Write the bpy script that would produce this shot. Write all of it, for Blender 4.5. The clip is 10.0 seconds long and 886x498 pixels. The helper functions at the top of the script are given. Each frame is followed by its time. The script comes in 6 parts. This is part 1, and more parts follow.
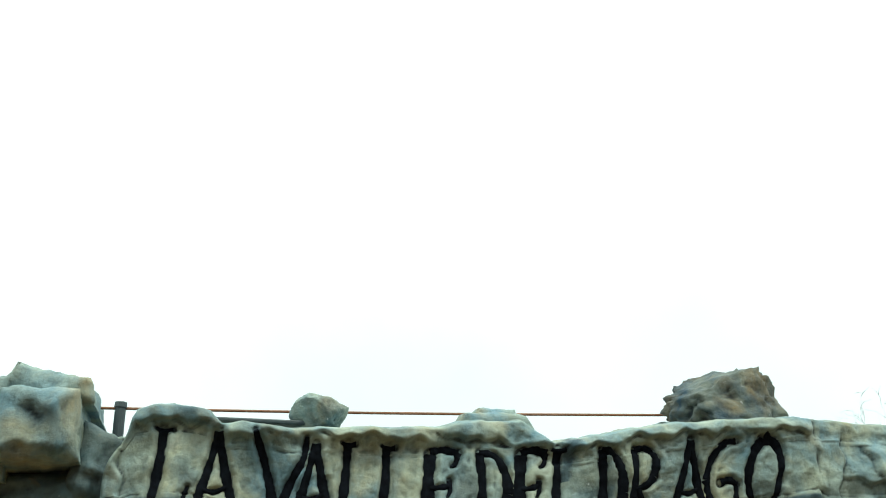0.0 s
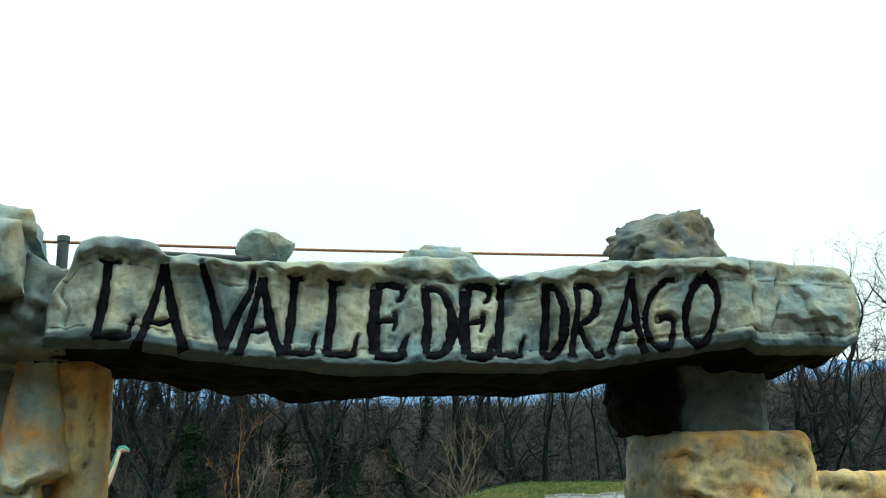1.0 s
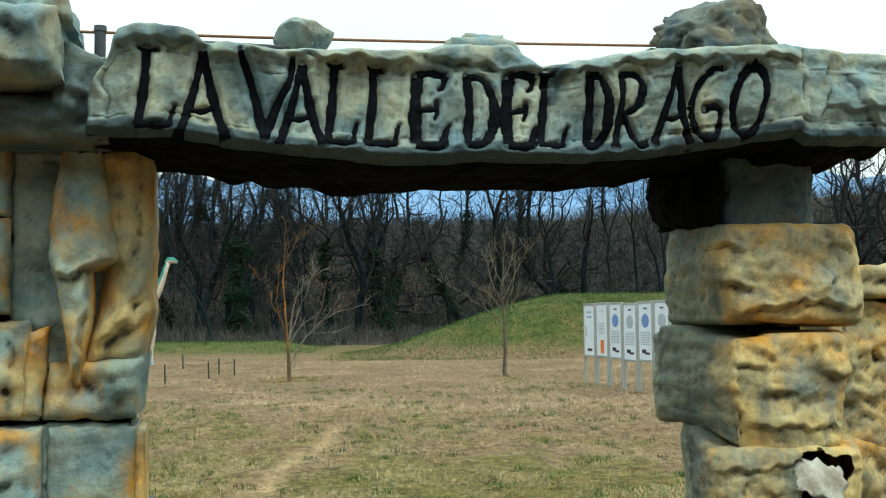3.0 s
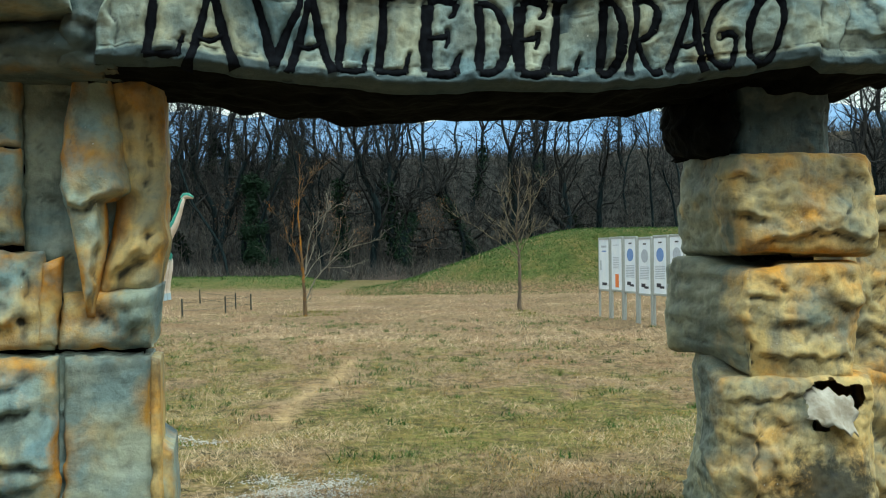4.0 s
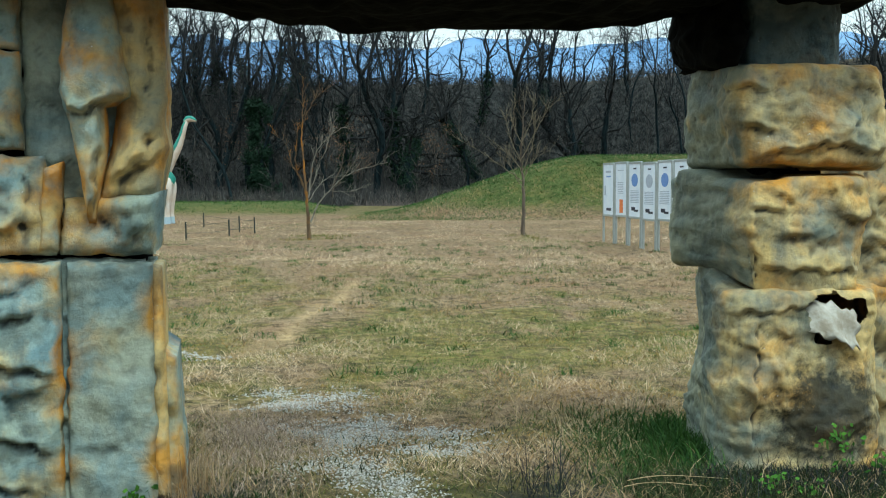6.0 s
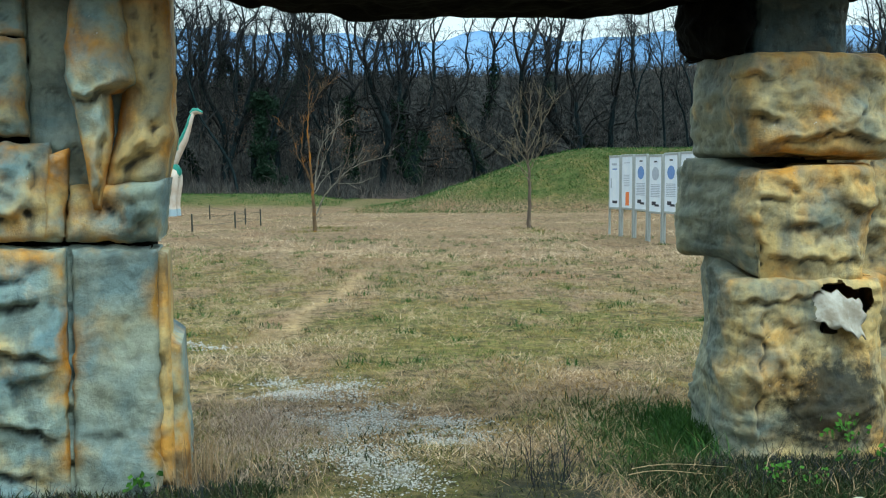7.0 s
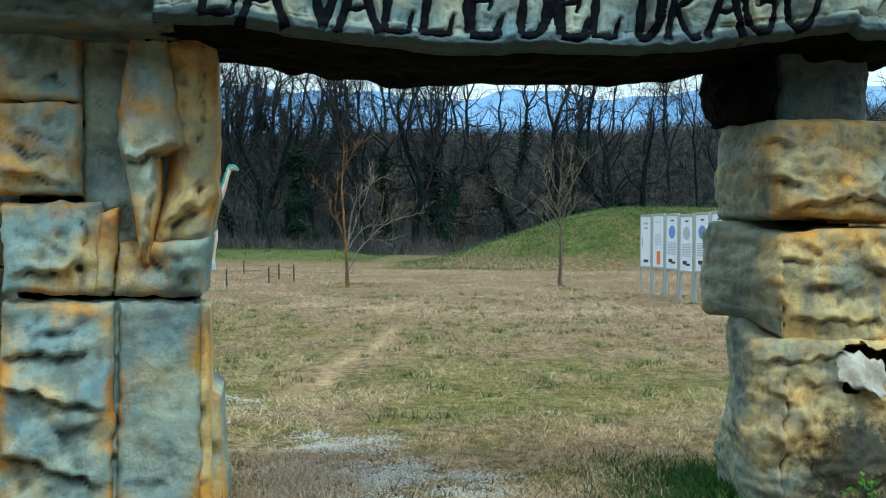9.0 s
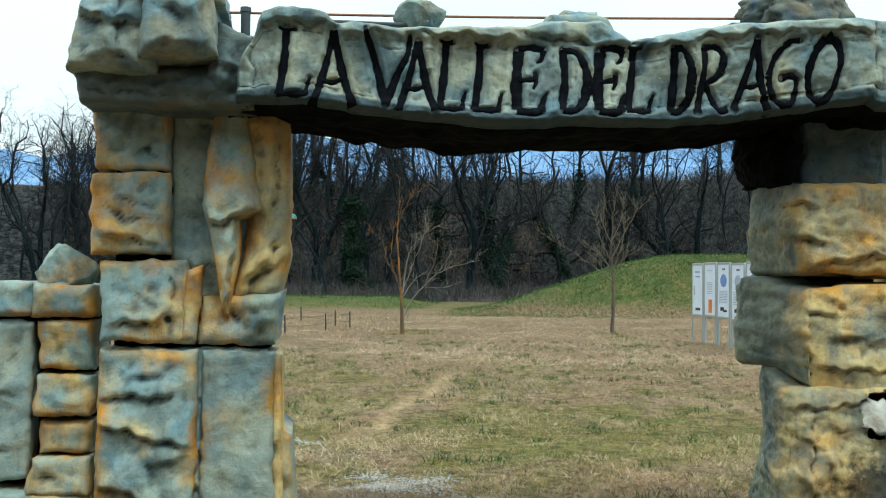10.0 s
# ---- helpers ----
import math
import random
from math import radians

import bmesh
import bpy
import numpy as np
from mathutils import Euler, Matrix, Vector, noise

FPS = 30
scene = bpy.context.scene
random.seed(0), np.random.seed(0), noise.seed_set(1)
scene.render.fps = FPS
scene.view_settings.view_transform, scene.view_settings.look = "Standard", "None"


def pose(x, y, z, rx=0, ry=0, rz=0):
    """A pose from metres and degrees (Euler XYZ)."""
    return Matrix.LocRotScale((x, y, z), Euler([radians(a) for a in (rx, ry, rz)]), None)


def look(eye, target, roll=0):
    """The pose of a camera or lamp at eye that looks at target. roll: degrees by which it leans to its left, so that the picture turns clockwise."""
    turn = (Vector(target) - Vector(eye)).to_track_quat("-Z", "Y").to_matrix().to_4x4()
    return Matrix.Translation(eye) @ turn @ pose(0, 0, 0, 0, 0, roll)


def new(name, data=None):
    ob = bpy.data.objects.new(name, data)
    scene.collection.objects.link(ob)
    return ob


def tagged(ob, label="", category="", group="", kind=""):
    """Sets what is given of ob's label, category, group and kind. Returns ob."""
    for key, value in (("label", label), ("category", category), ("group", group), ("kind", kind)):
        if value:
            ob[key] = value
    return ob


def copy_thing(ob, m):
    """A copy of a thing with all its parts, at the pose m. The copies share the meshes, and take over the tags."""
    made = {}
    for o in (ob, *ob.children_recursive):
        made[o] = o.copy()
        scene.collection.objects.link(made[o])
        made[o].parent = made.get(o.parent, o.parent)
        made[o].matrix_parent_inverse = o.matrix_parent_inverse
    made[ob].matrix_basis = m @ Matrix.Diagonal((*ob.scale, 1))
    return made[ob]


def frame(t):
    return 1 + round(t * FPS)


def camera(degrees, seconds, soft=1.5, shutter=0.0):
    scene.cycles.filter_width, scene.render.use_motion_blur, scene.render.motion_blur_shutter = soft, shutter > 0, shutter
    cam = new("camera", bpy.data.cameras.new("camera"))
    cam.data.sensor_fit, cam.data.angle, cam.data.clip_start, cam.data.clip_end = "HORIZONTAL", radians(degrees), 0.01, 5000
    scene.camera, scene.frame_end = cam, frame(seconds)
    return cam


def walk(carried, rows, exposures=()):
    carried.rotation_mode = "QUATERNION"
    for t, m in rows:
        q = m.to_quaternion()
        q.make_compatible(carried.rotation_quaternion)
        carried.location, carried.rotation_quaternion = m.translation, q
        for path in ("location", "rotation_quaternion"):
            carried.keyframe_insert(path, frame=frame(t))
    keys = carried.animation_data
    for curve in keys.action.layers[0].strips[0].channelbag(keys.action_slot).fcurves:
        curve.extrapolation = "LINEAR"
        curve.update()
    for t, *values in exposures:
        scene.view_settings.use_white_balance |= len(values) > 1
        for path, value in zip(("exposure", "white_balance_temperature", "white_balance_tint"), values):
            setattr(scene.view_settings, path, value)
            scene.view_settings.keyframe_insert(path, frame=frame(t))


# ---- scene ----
cam = camera(45.3, 10.0, soft=1.1)
PATH = [
    (0, (0.029, -0.103, 2.16), (0.028, 1.759, 2.889), -0.5),
    (0.5, (0.024, -0.101, 2.141), (0.071, 1.811, 2.727), -1.1),
    (1, (0.018, -0.061, 2.067), (0.119, 1.88, 2.537), -0.7),
    (1.5, (0.012, -0.019, 2.031), (0.076, 1.944, 2.409), -1.2),
    (2, (0.011, -0.009, 1.997), (0.059, 1.971, 2.274), -0.5),
    (2.5, (0.011, -0.004, 1.972), (0.048, 1.985, 2.176), -0.5),
    (2.7, (0.007, -0.001, 1.953), (0.04, 1.991, 2.126), -0.5),
    (4, (0.03, 0.015, 1.904), (0.024, 2.015, 1.914), -0.6),
    (4.5, (0.033, 0.026, 1.874), (0.023, 2.025, 1.819), -0.4),
    (5, (0.031, 0.033, 1.847), (0.011, 2.031, 1.759), -0.3),
    (5.5, (0.03, 0.042, 1.82), (0.012, 2.039, 1.704), -0.4),
    (6, (0.032, 0.05, 1.801), (0.018, 2.046, 1.675), -0.2),
    (7.5, (0.04, 0.052, 1.765), (0.007, 2.046, 1.624), -0.2),
    (8, (0.044, 0.038, 1.769), (0.002, 2.033, 1.646), -0.4),
    (8.5, (0.055, -0.031, 1.777), (-0.018, 1.966, 1.7), 0.1),
    (9, (0.045, -0.176, 1.79), (-0.04, 1.822, 1.758), 0.4),
    (9.5, (0.038, -0.448, 1.834), (-0.084, 1.548, 1.825), 0.6),
    (10, (0.097, -0.785, 1.847), (-0.09, 1.205, 1.901), 0.5),
]
walk(cam, [(t, look(eye, target, roll)) for t, eye, target, roll in PATH], exposures=((0, 0.02, 6050, -10), (4, 0.02, 6080, -10), (4.5, 0.0, 5800, -10), (6, 0.0, 5620, -10), (7.5, 0.0, 5450, -10), (9, 0.0, 5320, -10), (9.5, 0.0, 5300, -9), (10, 0.02, 5700, -7)))

# ---- world and sun: a bright overcast sky with a little blue low down ----
SUN_EL, SUN_AZ = 58.0, 152.0
world = bpy.data.worlds.new("overcast_sky")
scene.world = world
world.use_nodes = True
wn, wl = world.node_tree.nodes, world.node_tree.links
wn.clear()
w_out = wn.new("ShaderNodeOutputWorld")
w_bg = wn.new("ShaderNodeBackground")
w_sky = wn.new("ShaderNodeTexSky")
w_sky.sky_type, w_sky.sun_disc = "NISHITA", False
w_sky.sun_elevation, w_sky.sun_rotation = radians(SUN_EL), radians(SUN_AZ)
w_gain = wn.new("ShaderNodeMix")
w_gain.data_type, w_gain.blend_type = "RGBA", "MULTIPLY"
w_gain.inputs["Factor"].default_value = 1.0
w_gain.inputs["B"].default_value = (0.12, 0.12, 0.12, 1)
wl.new(w_sky.outputs[0], w_gain.inputs["A"])
w_co = wn.new("ShaderNodeTexCoord")
w_noise = wn.new("ShaderNodeTexNoise")
w_noise.inputs["Scale"].default_value, w_noise.inputs["Detail"].default_value = 3.0, 5.0
wl.new(w_co.outputs["Generated"], w_noise.inputs["Vector"])
w_map = wn.new("ShaderNodeMapRange")
w_map.inputs["From Min"].default_value, w_map.inputs["From Max"].default_value = 0.3, 0.6
w_map.inputs["To Min"].default_value, w_map.inputs["To Max"].default_value = 0.84, 0.99
wl.new(w_noise.outputs["Fac"], w_map.inputs["Value"])
w_cloud = wn.new("ShaderNodeMix")
w_cloud.data_type = "RGBA"
w_cloud.inputs["B"].default_value = (1.37, 1.385, 1.39, 1)
wl.new(w_map.outputs[0], w_cloud.inputs["Factor"])
wl.new(w_gain.outputs["Result"], w_cloud.inputs["A"])
w_sep = wn.new("ShaderNodeSeparateXYZ")
wl.new(w_co.outputs["Generated"], w_sep.inputs[0])
w_up = wn.new("ShaderNodeMapRange")
w_up.interpolation_type = "SMOOTHSTEP"
w_up.inputs["From Min"].default_value, w_up.inputs["From Max"].default_value = 0.15, 0.9
w_up.inputs["To Min"].default_value, w_up.inputs["To Max"].default_value = 1.12, 2.1
wl.new(w_sep.outputs["Z"], w_up.inputs["Value"])
w_dome = wn.new("ShaderNodeVectorMath")
w_dome.operation = "SCALE"
wl.new(w_cloud.outputs["Result"], w_dome.inputs[0])
wl.new(w_up.outputs[0], w_dome.inputs["Scale"])
wl.new(w_dome.outputs[0], w_bg.inputs["Color"])
w_bg.inputs["Strength"].default_value = 0.735
wl.new(w_bg.outputs[0], w_out.inputs["Surface"])

sun = new("sun", bpy.data.lights.new("sun", "SUN"))
sun.data.energy, sun.data.angle, sun.data.color = 1.9, radians(10), (1.0, 0.95, 0.86)
a_, e_ = radians(SUN_AZ), radians(SUN_EL)
sun.matrix_world = look((0, 0, 30), Vector((0, 0, 30)) - Vector((math.sin(a_) * math.cos(e_), math.cos(a_) * math.cos(e_), math.sin(e_))))


# ---- materials ----
class Mat:
    """A small builder of node materials."""

    def __init__(self, name, rough=0.8, metal=0.0, spec=0.3):
        self.m = bpy.data.materials.new(name)
        self.m.use_nodes = True
        self.n, self.l = self.m.node_tree.nodes, self.m.node_tree.links
        self.b = self.n["Principled BSDF"]
        self.b.inputs["Roughness"].default_value = rough
        self.b.inputs["Metallic"].default_value = metal
        self.b.inputs["Specular IOR Level"].default_value = spec
        self.co = self.n.new("ShaderNodeTexCoord").outputs["Object"]

    def noise(self, scale, detail=4.0, rough=0.55, stretch=None, distort=0.0):
        t = self.n.new("ShaderNodeTexNoise")
        t.inputs["Scale"].default_value, t.inputs["Detail"].default_value = scale, detail
        t.inputs["Roughness"].default_value, t.inputs["Distortion"].default_value = rough, distort
        src = self.co
        if stretch:
            mp = self.n.new("ShaderNodeMapping")
            mp.inputs["Scale"].default_value = stretch
            self.l.new(src, mp.inputs["Vector"])
            src = mp.outputs[0]
        self.l.new(src, t.inputs["Vector"])
        return t.outputs["Fac"]

    def ramp(self, fac, lo, hi, a=0.0, b=1.0):
        r = self.n.new("ShaderNodeMapRange")
        r.inputs["From Min"].default_value, r.inputs["From Max"].default_value = lo, hi
        r.inputs["To Min"].default_value, r.inputs["To Max"].default_value = a, b
        self.l.new(fac, r.inputs["Value"])
        return r.outputs[0]

    def math(self, op, a, b):
        m = self.n.new("ShaderNodeMath")
        m.operation = op
        m.use_clamp = op in ("ADD", "SUBTRACT")
        for s, v in zip(m.inputs, (a, b)):
            if isinstance(v, (int, float)):
                s.default_value = v
            else:
                self.l.new(v, s)
        return m.outputs[0]

    def attr(self, name):
        a = self.n.new("ShaderNodeAttribute")
        a.attribute_name = name
        return a.outputs["Fac"]

    def rand(self):
        return self.n.new("ShaderNodeObjectInfo").outputs["Random"]

    def island(self):
        return self.n.new("ShaderNodeNewGeometry").outputs["Random Per Island"]

    def point(self):
        return self.n.new("ShaderNodeNewGeometry").outputs["Pointiness"]

    def mix(self, fac, a, b):
        m = self.n.new("ShaderNodeMix")
        m.data_type = "RGBA"
        for key, v in (("Factor", fac), ("A", a), ("B", b)):
            if isinstance(v, tuple):
                m.inputs[key].default_value = (*v, 1)
            elif isinstance(v, (int, float)):
                m.inputs[key].default_value = v
            else:
                self.l.new(v, m.inputs[key])
        return m.outputs["Result"]

    def color(self, c):
        if isinstance(c, tuple):
            self.b.inputs["Base Color"].default_value = (*c, 1)
        else:
            self.l.new(c, self.b.inputs["Base Color"])
        return self

    def bump(self, h, dist=0.01, strength=0.6):
        b = self.n.new("ShaderNodeBump")
        b.inputs["Distance"].default_value, b.inputs["Strength"].default_value = dist, strength
        self.l.new(h, b.inputs["Height"])
        self.l.new(b.outputs[0], self.b.inputs["Normal"])
        return self

    def roughness(self, h):
        self.l.new(h, self.b.inputs["Roughness"])
        return self


def rock_paint(name, ochre_lo, ochre_hi, grey, grey_b, ochre, rust, rim=0.55):
    """Sprayed paint on moulded rock: soft grey-blue washes, ochre towards rims, rust, dirt and pale flecks, with shade
    painted into creases and the lintel's lip.
    """
    k = Mat(name, 0.6, 0.0, 0.2)
    big, mid, fine = k.noise(2.4, 3, 0.5), k.noise(7.0, 5, 0.6, distort=0.4), k.noise(70, 4, 0.7)
    base = k.mix(k.ramp(k.noise(3.1, 5, 0.55, distort=0.5), 0.36, 0.62), grey, grey_b)
    edge = k.math("MULTIPLY", k.math("MULTIPLY", k.attr("rim"), rim), k.ramp(k.noise(3.3, 3, 0.5), 0.38, 0.62, 0.0, 1.3))
    och = k.ramp(k.math("ADD", k.math("ADD", k.math("MULTIPLY", big, 0.65), k.math("MULTIPLY", mid, 0.35)), k.math("MULTIPLY", edge, 0.34)), ochre_lo, ochre_hi)
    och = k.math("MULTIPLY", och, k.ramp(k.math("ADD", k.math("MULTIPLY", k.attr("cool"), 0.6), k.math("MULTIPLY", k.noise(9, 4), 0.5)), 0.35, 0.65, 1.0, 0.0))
    base = k.mix(och, base, k.mix(k.ramp(k.math("ADD", k.math("MULTIPLY", k.noise(3.2, 4, 0.6), 0.85), k.math("MULTIPLY", k.attr("rim"), 0.10)), 0.40, 0.58), ochre, rust))
    pale = k.ramp(k.noise(4.5, 5, 0.55, stretch=(1, 1, 1.5)), 0.52, 0.74, 0, 0.6)
    base = k.mix(pale, base, tuple(0.45 * v + 0.55 * w for v, w in zip((0.42, 0.45, 0.42), grey)))
    dirt = k.ramp(k.noise(2.9, 7, 0.62, distort=0.3), 0.50, 0.68, 0, 0.62)
    base = k.mix(dirt, base, (0.04, 0.048, 0.045))
    mottle = k.ramp(k.noise(24, 6, 0.7), 0.47, 0.75, 0, 0.36)
    base = k.mix(mottle, base, (0.05, 0.055, 0.045))
    streak = k.ramp(k.noise(6, 5, 0.6, stretch=(1, 1, 0.22)), 0.54, 0.70, 0, 0.6)
    base = k.mix(streak, base, (0.075, 0.105, 0.115))
    # slate blue: shade painted on the lintel's lower lip, and blue stains
    slate_shade = k.ramp(k.math("ADD", k.math("MULTIPLY", k.attr("slate_shade"), 0.7), k.math("MULTIPLY", k.noise(7, 5, 0.65), 0.6)), 0.50, 0.78, 0, 0.92)
    base = k.mix(slate_shade, base, (0.045, 0.072, 0.088))
    mould = k.ramp(k.math("ADD", k.math("MULTIPLY", k.attr("mould"), 0.55), k.math("MULTIPLY", k.noise(11, 7, 0.75), 0.75)), 0.62, 0.80, 0, 0.9)
    base = k.mix(mould, base, (0.02, 0.022, 0.018))
    # concave places are coloured near-black, as shade would leave them
    crease_shade = k.ramp(k.point(), 0.44, 0.495, 0.9, 0.0)
    base = k.mix(crease_shade, base, (0.012, 0.018, 0.024))
    fleck = k.ramp(k.noise(48, 2, 0.5), 0.72, 0.76, 0, 0.85)
    fleck = k.math("MULTIPLY", fleck, k.ramp(k.noise(1.7, 2), 0.54, 0.64))
    base = k.mix(fleck, base, (0.6, 0.6, 0.58))
    k.color(base)
    k.bump(k.math("ADD", k.math("MULTIPLY", fine, 0.12), k.math("ADD", k.math("MULTIPLY", k.noise(26, 6, 0.7), 0.4), k.math("MULTIPLY", mid, 0.6))), 0.034, 0.7)
    k.roughness(k.ramp(mid, 0.3, 0.7, 0.5, 0.75))
    return k.m


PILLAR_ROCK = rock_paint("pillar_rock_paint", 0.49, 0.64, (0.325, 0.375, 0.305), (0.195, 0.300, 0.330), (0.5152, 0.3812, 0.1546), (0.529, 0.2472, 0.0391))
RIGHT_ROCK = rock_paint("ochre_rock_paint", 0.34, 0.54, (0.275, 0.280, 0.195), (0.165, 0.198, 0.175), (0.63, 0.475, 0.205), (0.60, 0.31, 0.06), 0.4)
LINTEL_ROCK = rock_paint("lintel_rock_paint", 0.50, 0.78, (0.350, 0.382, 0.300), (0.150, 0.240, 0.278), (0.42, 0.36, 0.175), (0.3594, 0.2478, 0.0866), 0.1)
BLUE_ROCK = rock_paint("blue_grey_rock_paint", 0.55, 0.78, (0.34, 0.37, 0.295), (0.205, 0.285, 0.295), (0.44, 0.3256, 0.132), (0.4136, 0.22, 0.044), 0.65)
# dark bluish copy of the rock paint that puts shade into the colour
SHADED_ROCK = rock_paint("shaded_rock_paint", 0.58, 0.74, (0.115, 0.140, 0.130), (0.060, 0.098, 0.115), (0.22, 0.155, 0.06), (0.20, 0.11, 0.035), 0.3)
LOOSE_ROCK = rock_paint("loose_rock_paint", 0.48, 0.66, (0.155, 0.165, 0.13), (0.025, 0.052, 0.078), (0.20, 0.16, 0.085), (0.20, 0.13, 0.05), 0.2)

# black of the inner cores; also painted shade on lintel underside and knob
k = Mat("core_and_shade_black", 0.95, 0.0, 0.03)
CORE_SHADE = k.color(k.mix(k.ramp(k.noise(6), 0.35, 0.65), (0.002, 0.0025, 0.0025), (0.007, 0.0075, 0.007))).bump(k.noise(18), 0.02).m
k = Mat("letter_paint", 0.85, 0, 0.08)
LETTER = k.color(k.mix(k.ramp(k.noise(25, 4), 0.4, 0.7), (0.002, 0.0025, 0.0045), (0.006, 0.008, 0.012))).bump(k.noise(60), 0.004).m
k = Mat("raw_fibreglass", 0.7)
FIBRE = k.color(k.mix(k.ramp(k.noise(9, 4), 0.4, 0.65), (0.52, 0.50, 0.45), (0.30, 0.26, 0.20))).bump(k.noise(40), 0.006).m
k = Mat("rusty_cable", 0.75, 0.2)
CABLE = k.color(k.mix(k.noise(20), (0.16, 0.06, 0.035), (0.30, 0.16, 0.09))).m
k = Mat("dark_plastic", 0.5)
PLASTIC = k.color(k.mix(k.noise(20), (0.03, 0.04, 0.045), (0.07, 0.08, 0.085))).m

k = Mat("meadow", 0.95, 0, 0.1)
straw = k.mix(k.ramp(k.noise(9.0, 8, 0.75), 0.40, 0.60), (0.060, 0.042, 0.023), (0.29, 0.200, 0.115))
straw = k.mix(k.ramp(k.noise(0.35, 4), 0.45, 0.65, 0, 0.8), straw, (0.20, 0.137, 0.088))
straw = k.mix(k.ramp(k.noise(0.6, 6, 0.65), 0.50, 0.62, 0, 0.65), straw, (0.20, 0.115, 0.065))
green = k.mix(k.ramp(k.noise(9, 8, 0.8), 0.42, 0.58), (0.048, 0.056, 0.013), (0.185, 0.155, 0.050))
patch = k.ramp(k.math("ADD", k.math("MULTIPLY", k.noise(2.4, 6, 0.7), 0.9), k.math("MULTIPLY", k.attr("green"), 0.5)), 0.55, 0.85)
grass = k.mix(patch, straw, green)
golden = k.mix(k.ramp(k.noise(11, 7, 0.8), 0.42, 0.58), (0.12, 0.082, 0.024), (0.30, 0.215, 0.075))
grass = k.mix(k.ramp(k.math("ADD", k.math("MULTIPLY", k.noise(1.9, 7, 0.72), 0.8), k.math("MULTIPLY", k.attr("green"), 0.14)), 0.47, 0.62, 0, 0.55), grass, golden)
grass = k.mix(k.ramp(k.noise(3.3, 7, 0.75), 0.54, 0.68, 0, 0.6), grass, (0.40, 0.29, 0.175))
soil = k.mix(k.ramp(k.noise(5.5, 8, 0.78), 0.49, 0.61, 0, 0.9), grass, (0.034, 0.028, 0.015))
soil = k.mix(k.math("MULTIPLY", k.attr("damp"), k.ramp(k.noise(6, 6, 0.7), 0.35, 0.5, 0.4, 1.0)), soil, (0.028, 0.029, 0.020))
grav = k.ramp(k.math("ADD", k.math("MULTIPLY", k.noise(1.7, 6, 0.7), 0.9), k.math("MULTIPLY", k.attr("gravel"), 0.42)), 0.74, 0.98, 0, 0.8)
stone_mix = k.mix(k.ramp(k.noise(38, 3), 0.42, 0.58), (0.16, 0.15, 0.125), (0.40, 0.39, 0.36))
soil = k.mix(k.math("MULTIPLY", k.attr("trail"), k.ramp(k.noise(4, 6, 0.75), 0.38, 0.58, 0.1, 0.9)), soil, (0.40, 0.285, 0.145))
soil = k.mix(k.math("MULTIPLY", k.attr("lush"), k.ramp(k.noise(1.1, 6, 0.7), 0.36, 0.52, 0.35, 0.95)), soil, k.mix(k.ramp(k.noise(3, 5, 0.7), 0.4, 0.6), (0.034, 0.053, 0.014), (0.080, 0.096, 0.030)))
ground_c = k.mix(grav, soil, stone_mix)
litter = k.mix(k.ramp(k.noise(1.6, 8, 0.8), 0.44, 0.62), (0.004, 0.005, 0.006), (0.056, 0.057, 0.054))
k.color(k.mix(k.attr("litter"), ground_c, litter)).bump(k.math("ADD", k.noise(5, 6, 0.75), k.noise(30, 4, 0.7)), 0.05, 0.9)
GROUND = k.m


def blade_mat(name, a, b, c):
    q = Mat(name, 0.8, 0, 0.2)
    q.color(q.mix(q.ramp(q.island(), 0.55, 1.0), q.mix(q.ramp(q.island(), 0, 0.55), a, b), c))
    return q.m


STRAW = blade_mat("straw_blades", (0.11, 0.075, 0.045), (0.48, 0.355, 0.210), (0.31, 0.195, 0.095))
BLADES = blade_mat("green_blades", (0.0614, 0.0882, 0.0168), (0.1607, 0.1596, 0.0378), (0.2741, 0.1974, 0.0714))
PALE_STRAW = blade_mat("pale_straw", (0.32, 0.235, 0.15), (0.74, 0.59, 0.41), (0.50, 0.345, 0.20))
GOLD_MOSS = blade_mat("golden_moss", (0.17, 0.098, 0.024), (0.46, 0.285, 0.085), (0.28, 0.175, 0.06))
PATCH_GREEN = blade_mat("patch_green", (0.035, 0.080, 0.014), (0.10, 0.165, 0.030), (0.17, 0.175, 0.055))
THATCH = blade_mat("grey_thatch", (0.055, 0.045, 0.036), (0.15, 0.12, 0.095), (0.24, 0.185, 0.14))
TUFT = blade_mat("tuft_green", (0.02, 0.06, 0.012), (0.055, 0.12, 0.022), (0.04, 0.085, 0.018))
FRESH = blade_mat("fresh_grass", (0.014, 0.038, 0.009), (0.048, 0.098, 0.018), (0.070, 0.080, 0.024))
MOUND = blade_mat("mound_grass", (0.018, 0.046, 0.008), (0.046, 0.108, 0.018), (0.088, 0.118, 0.034))
MOSS = blade_mat("moss", (0.085, 0.0855, 0.0192), (0.1615, 0.1485, 0.036), (0.051, 0.0675, 0.0216))
DARK_GREEN = blade_mat("dark_weeds", (0.010, 0.020, 0.007), (0.030, 0.052, 0.013), (0.055, 0.048, 0.022))
LEAVES = blade_mat("fresh_leaves", (0.035, 0.105, 0.010), (0.075, 0.18, 0.018), (0.025, 0.065, 0.010))
FLOWER = blade_mat("yellow_petals", (0.7, 0.5, 0.02), (0.75, 0.55, 0.03), (0.6, 0.45, 0.02))
IVY = blade_mat("ivy_leaves", (0.003, 0.011, 0.006), (0.009, 0.027, 0.012), (0.006, 0.018, 0.009))
PEBBLE = blade_mat("white_gravel", (0.2333, 0.2268, 0.2074), (0.4795, 0.473, 0.4536), (0.337, 0.324, 0.2981))
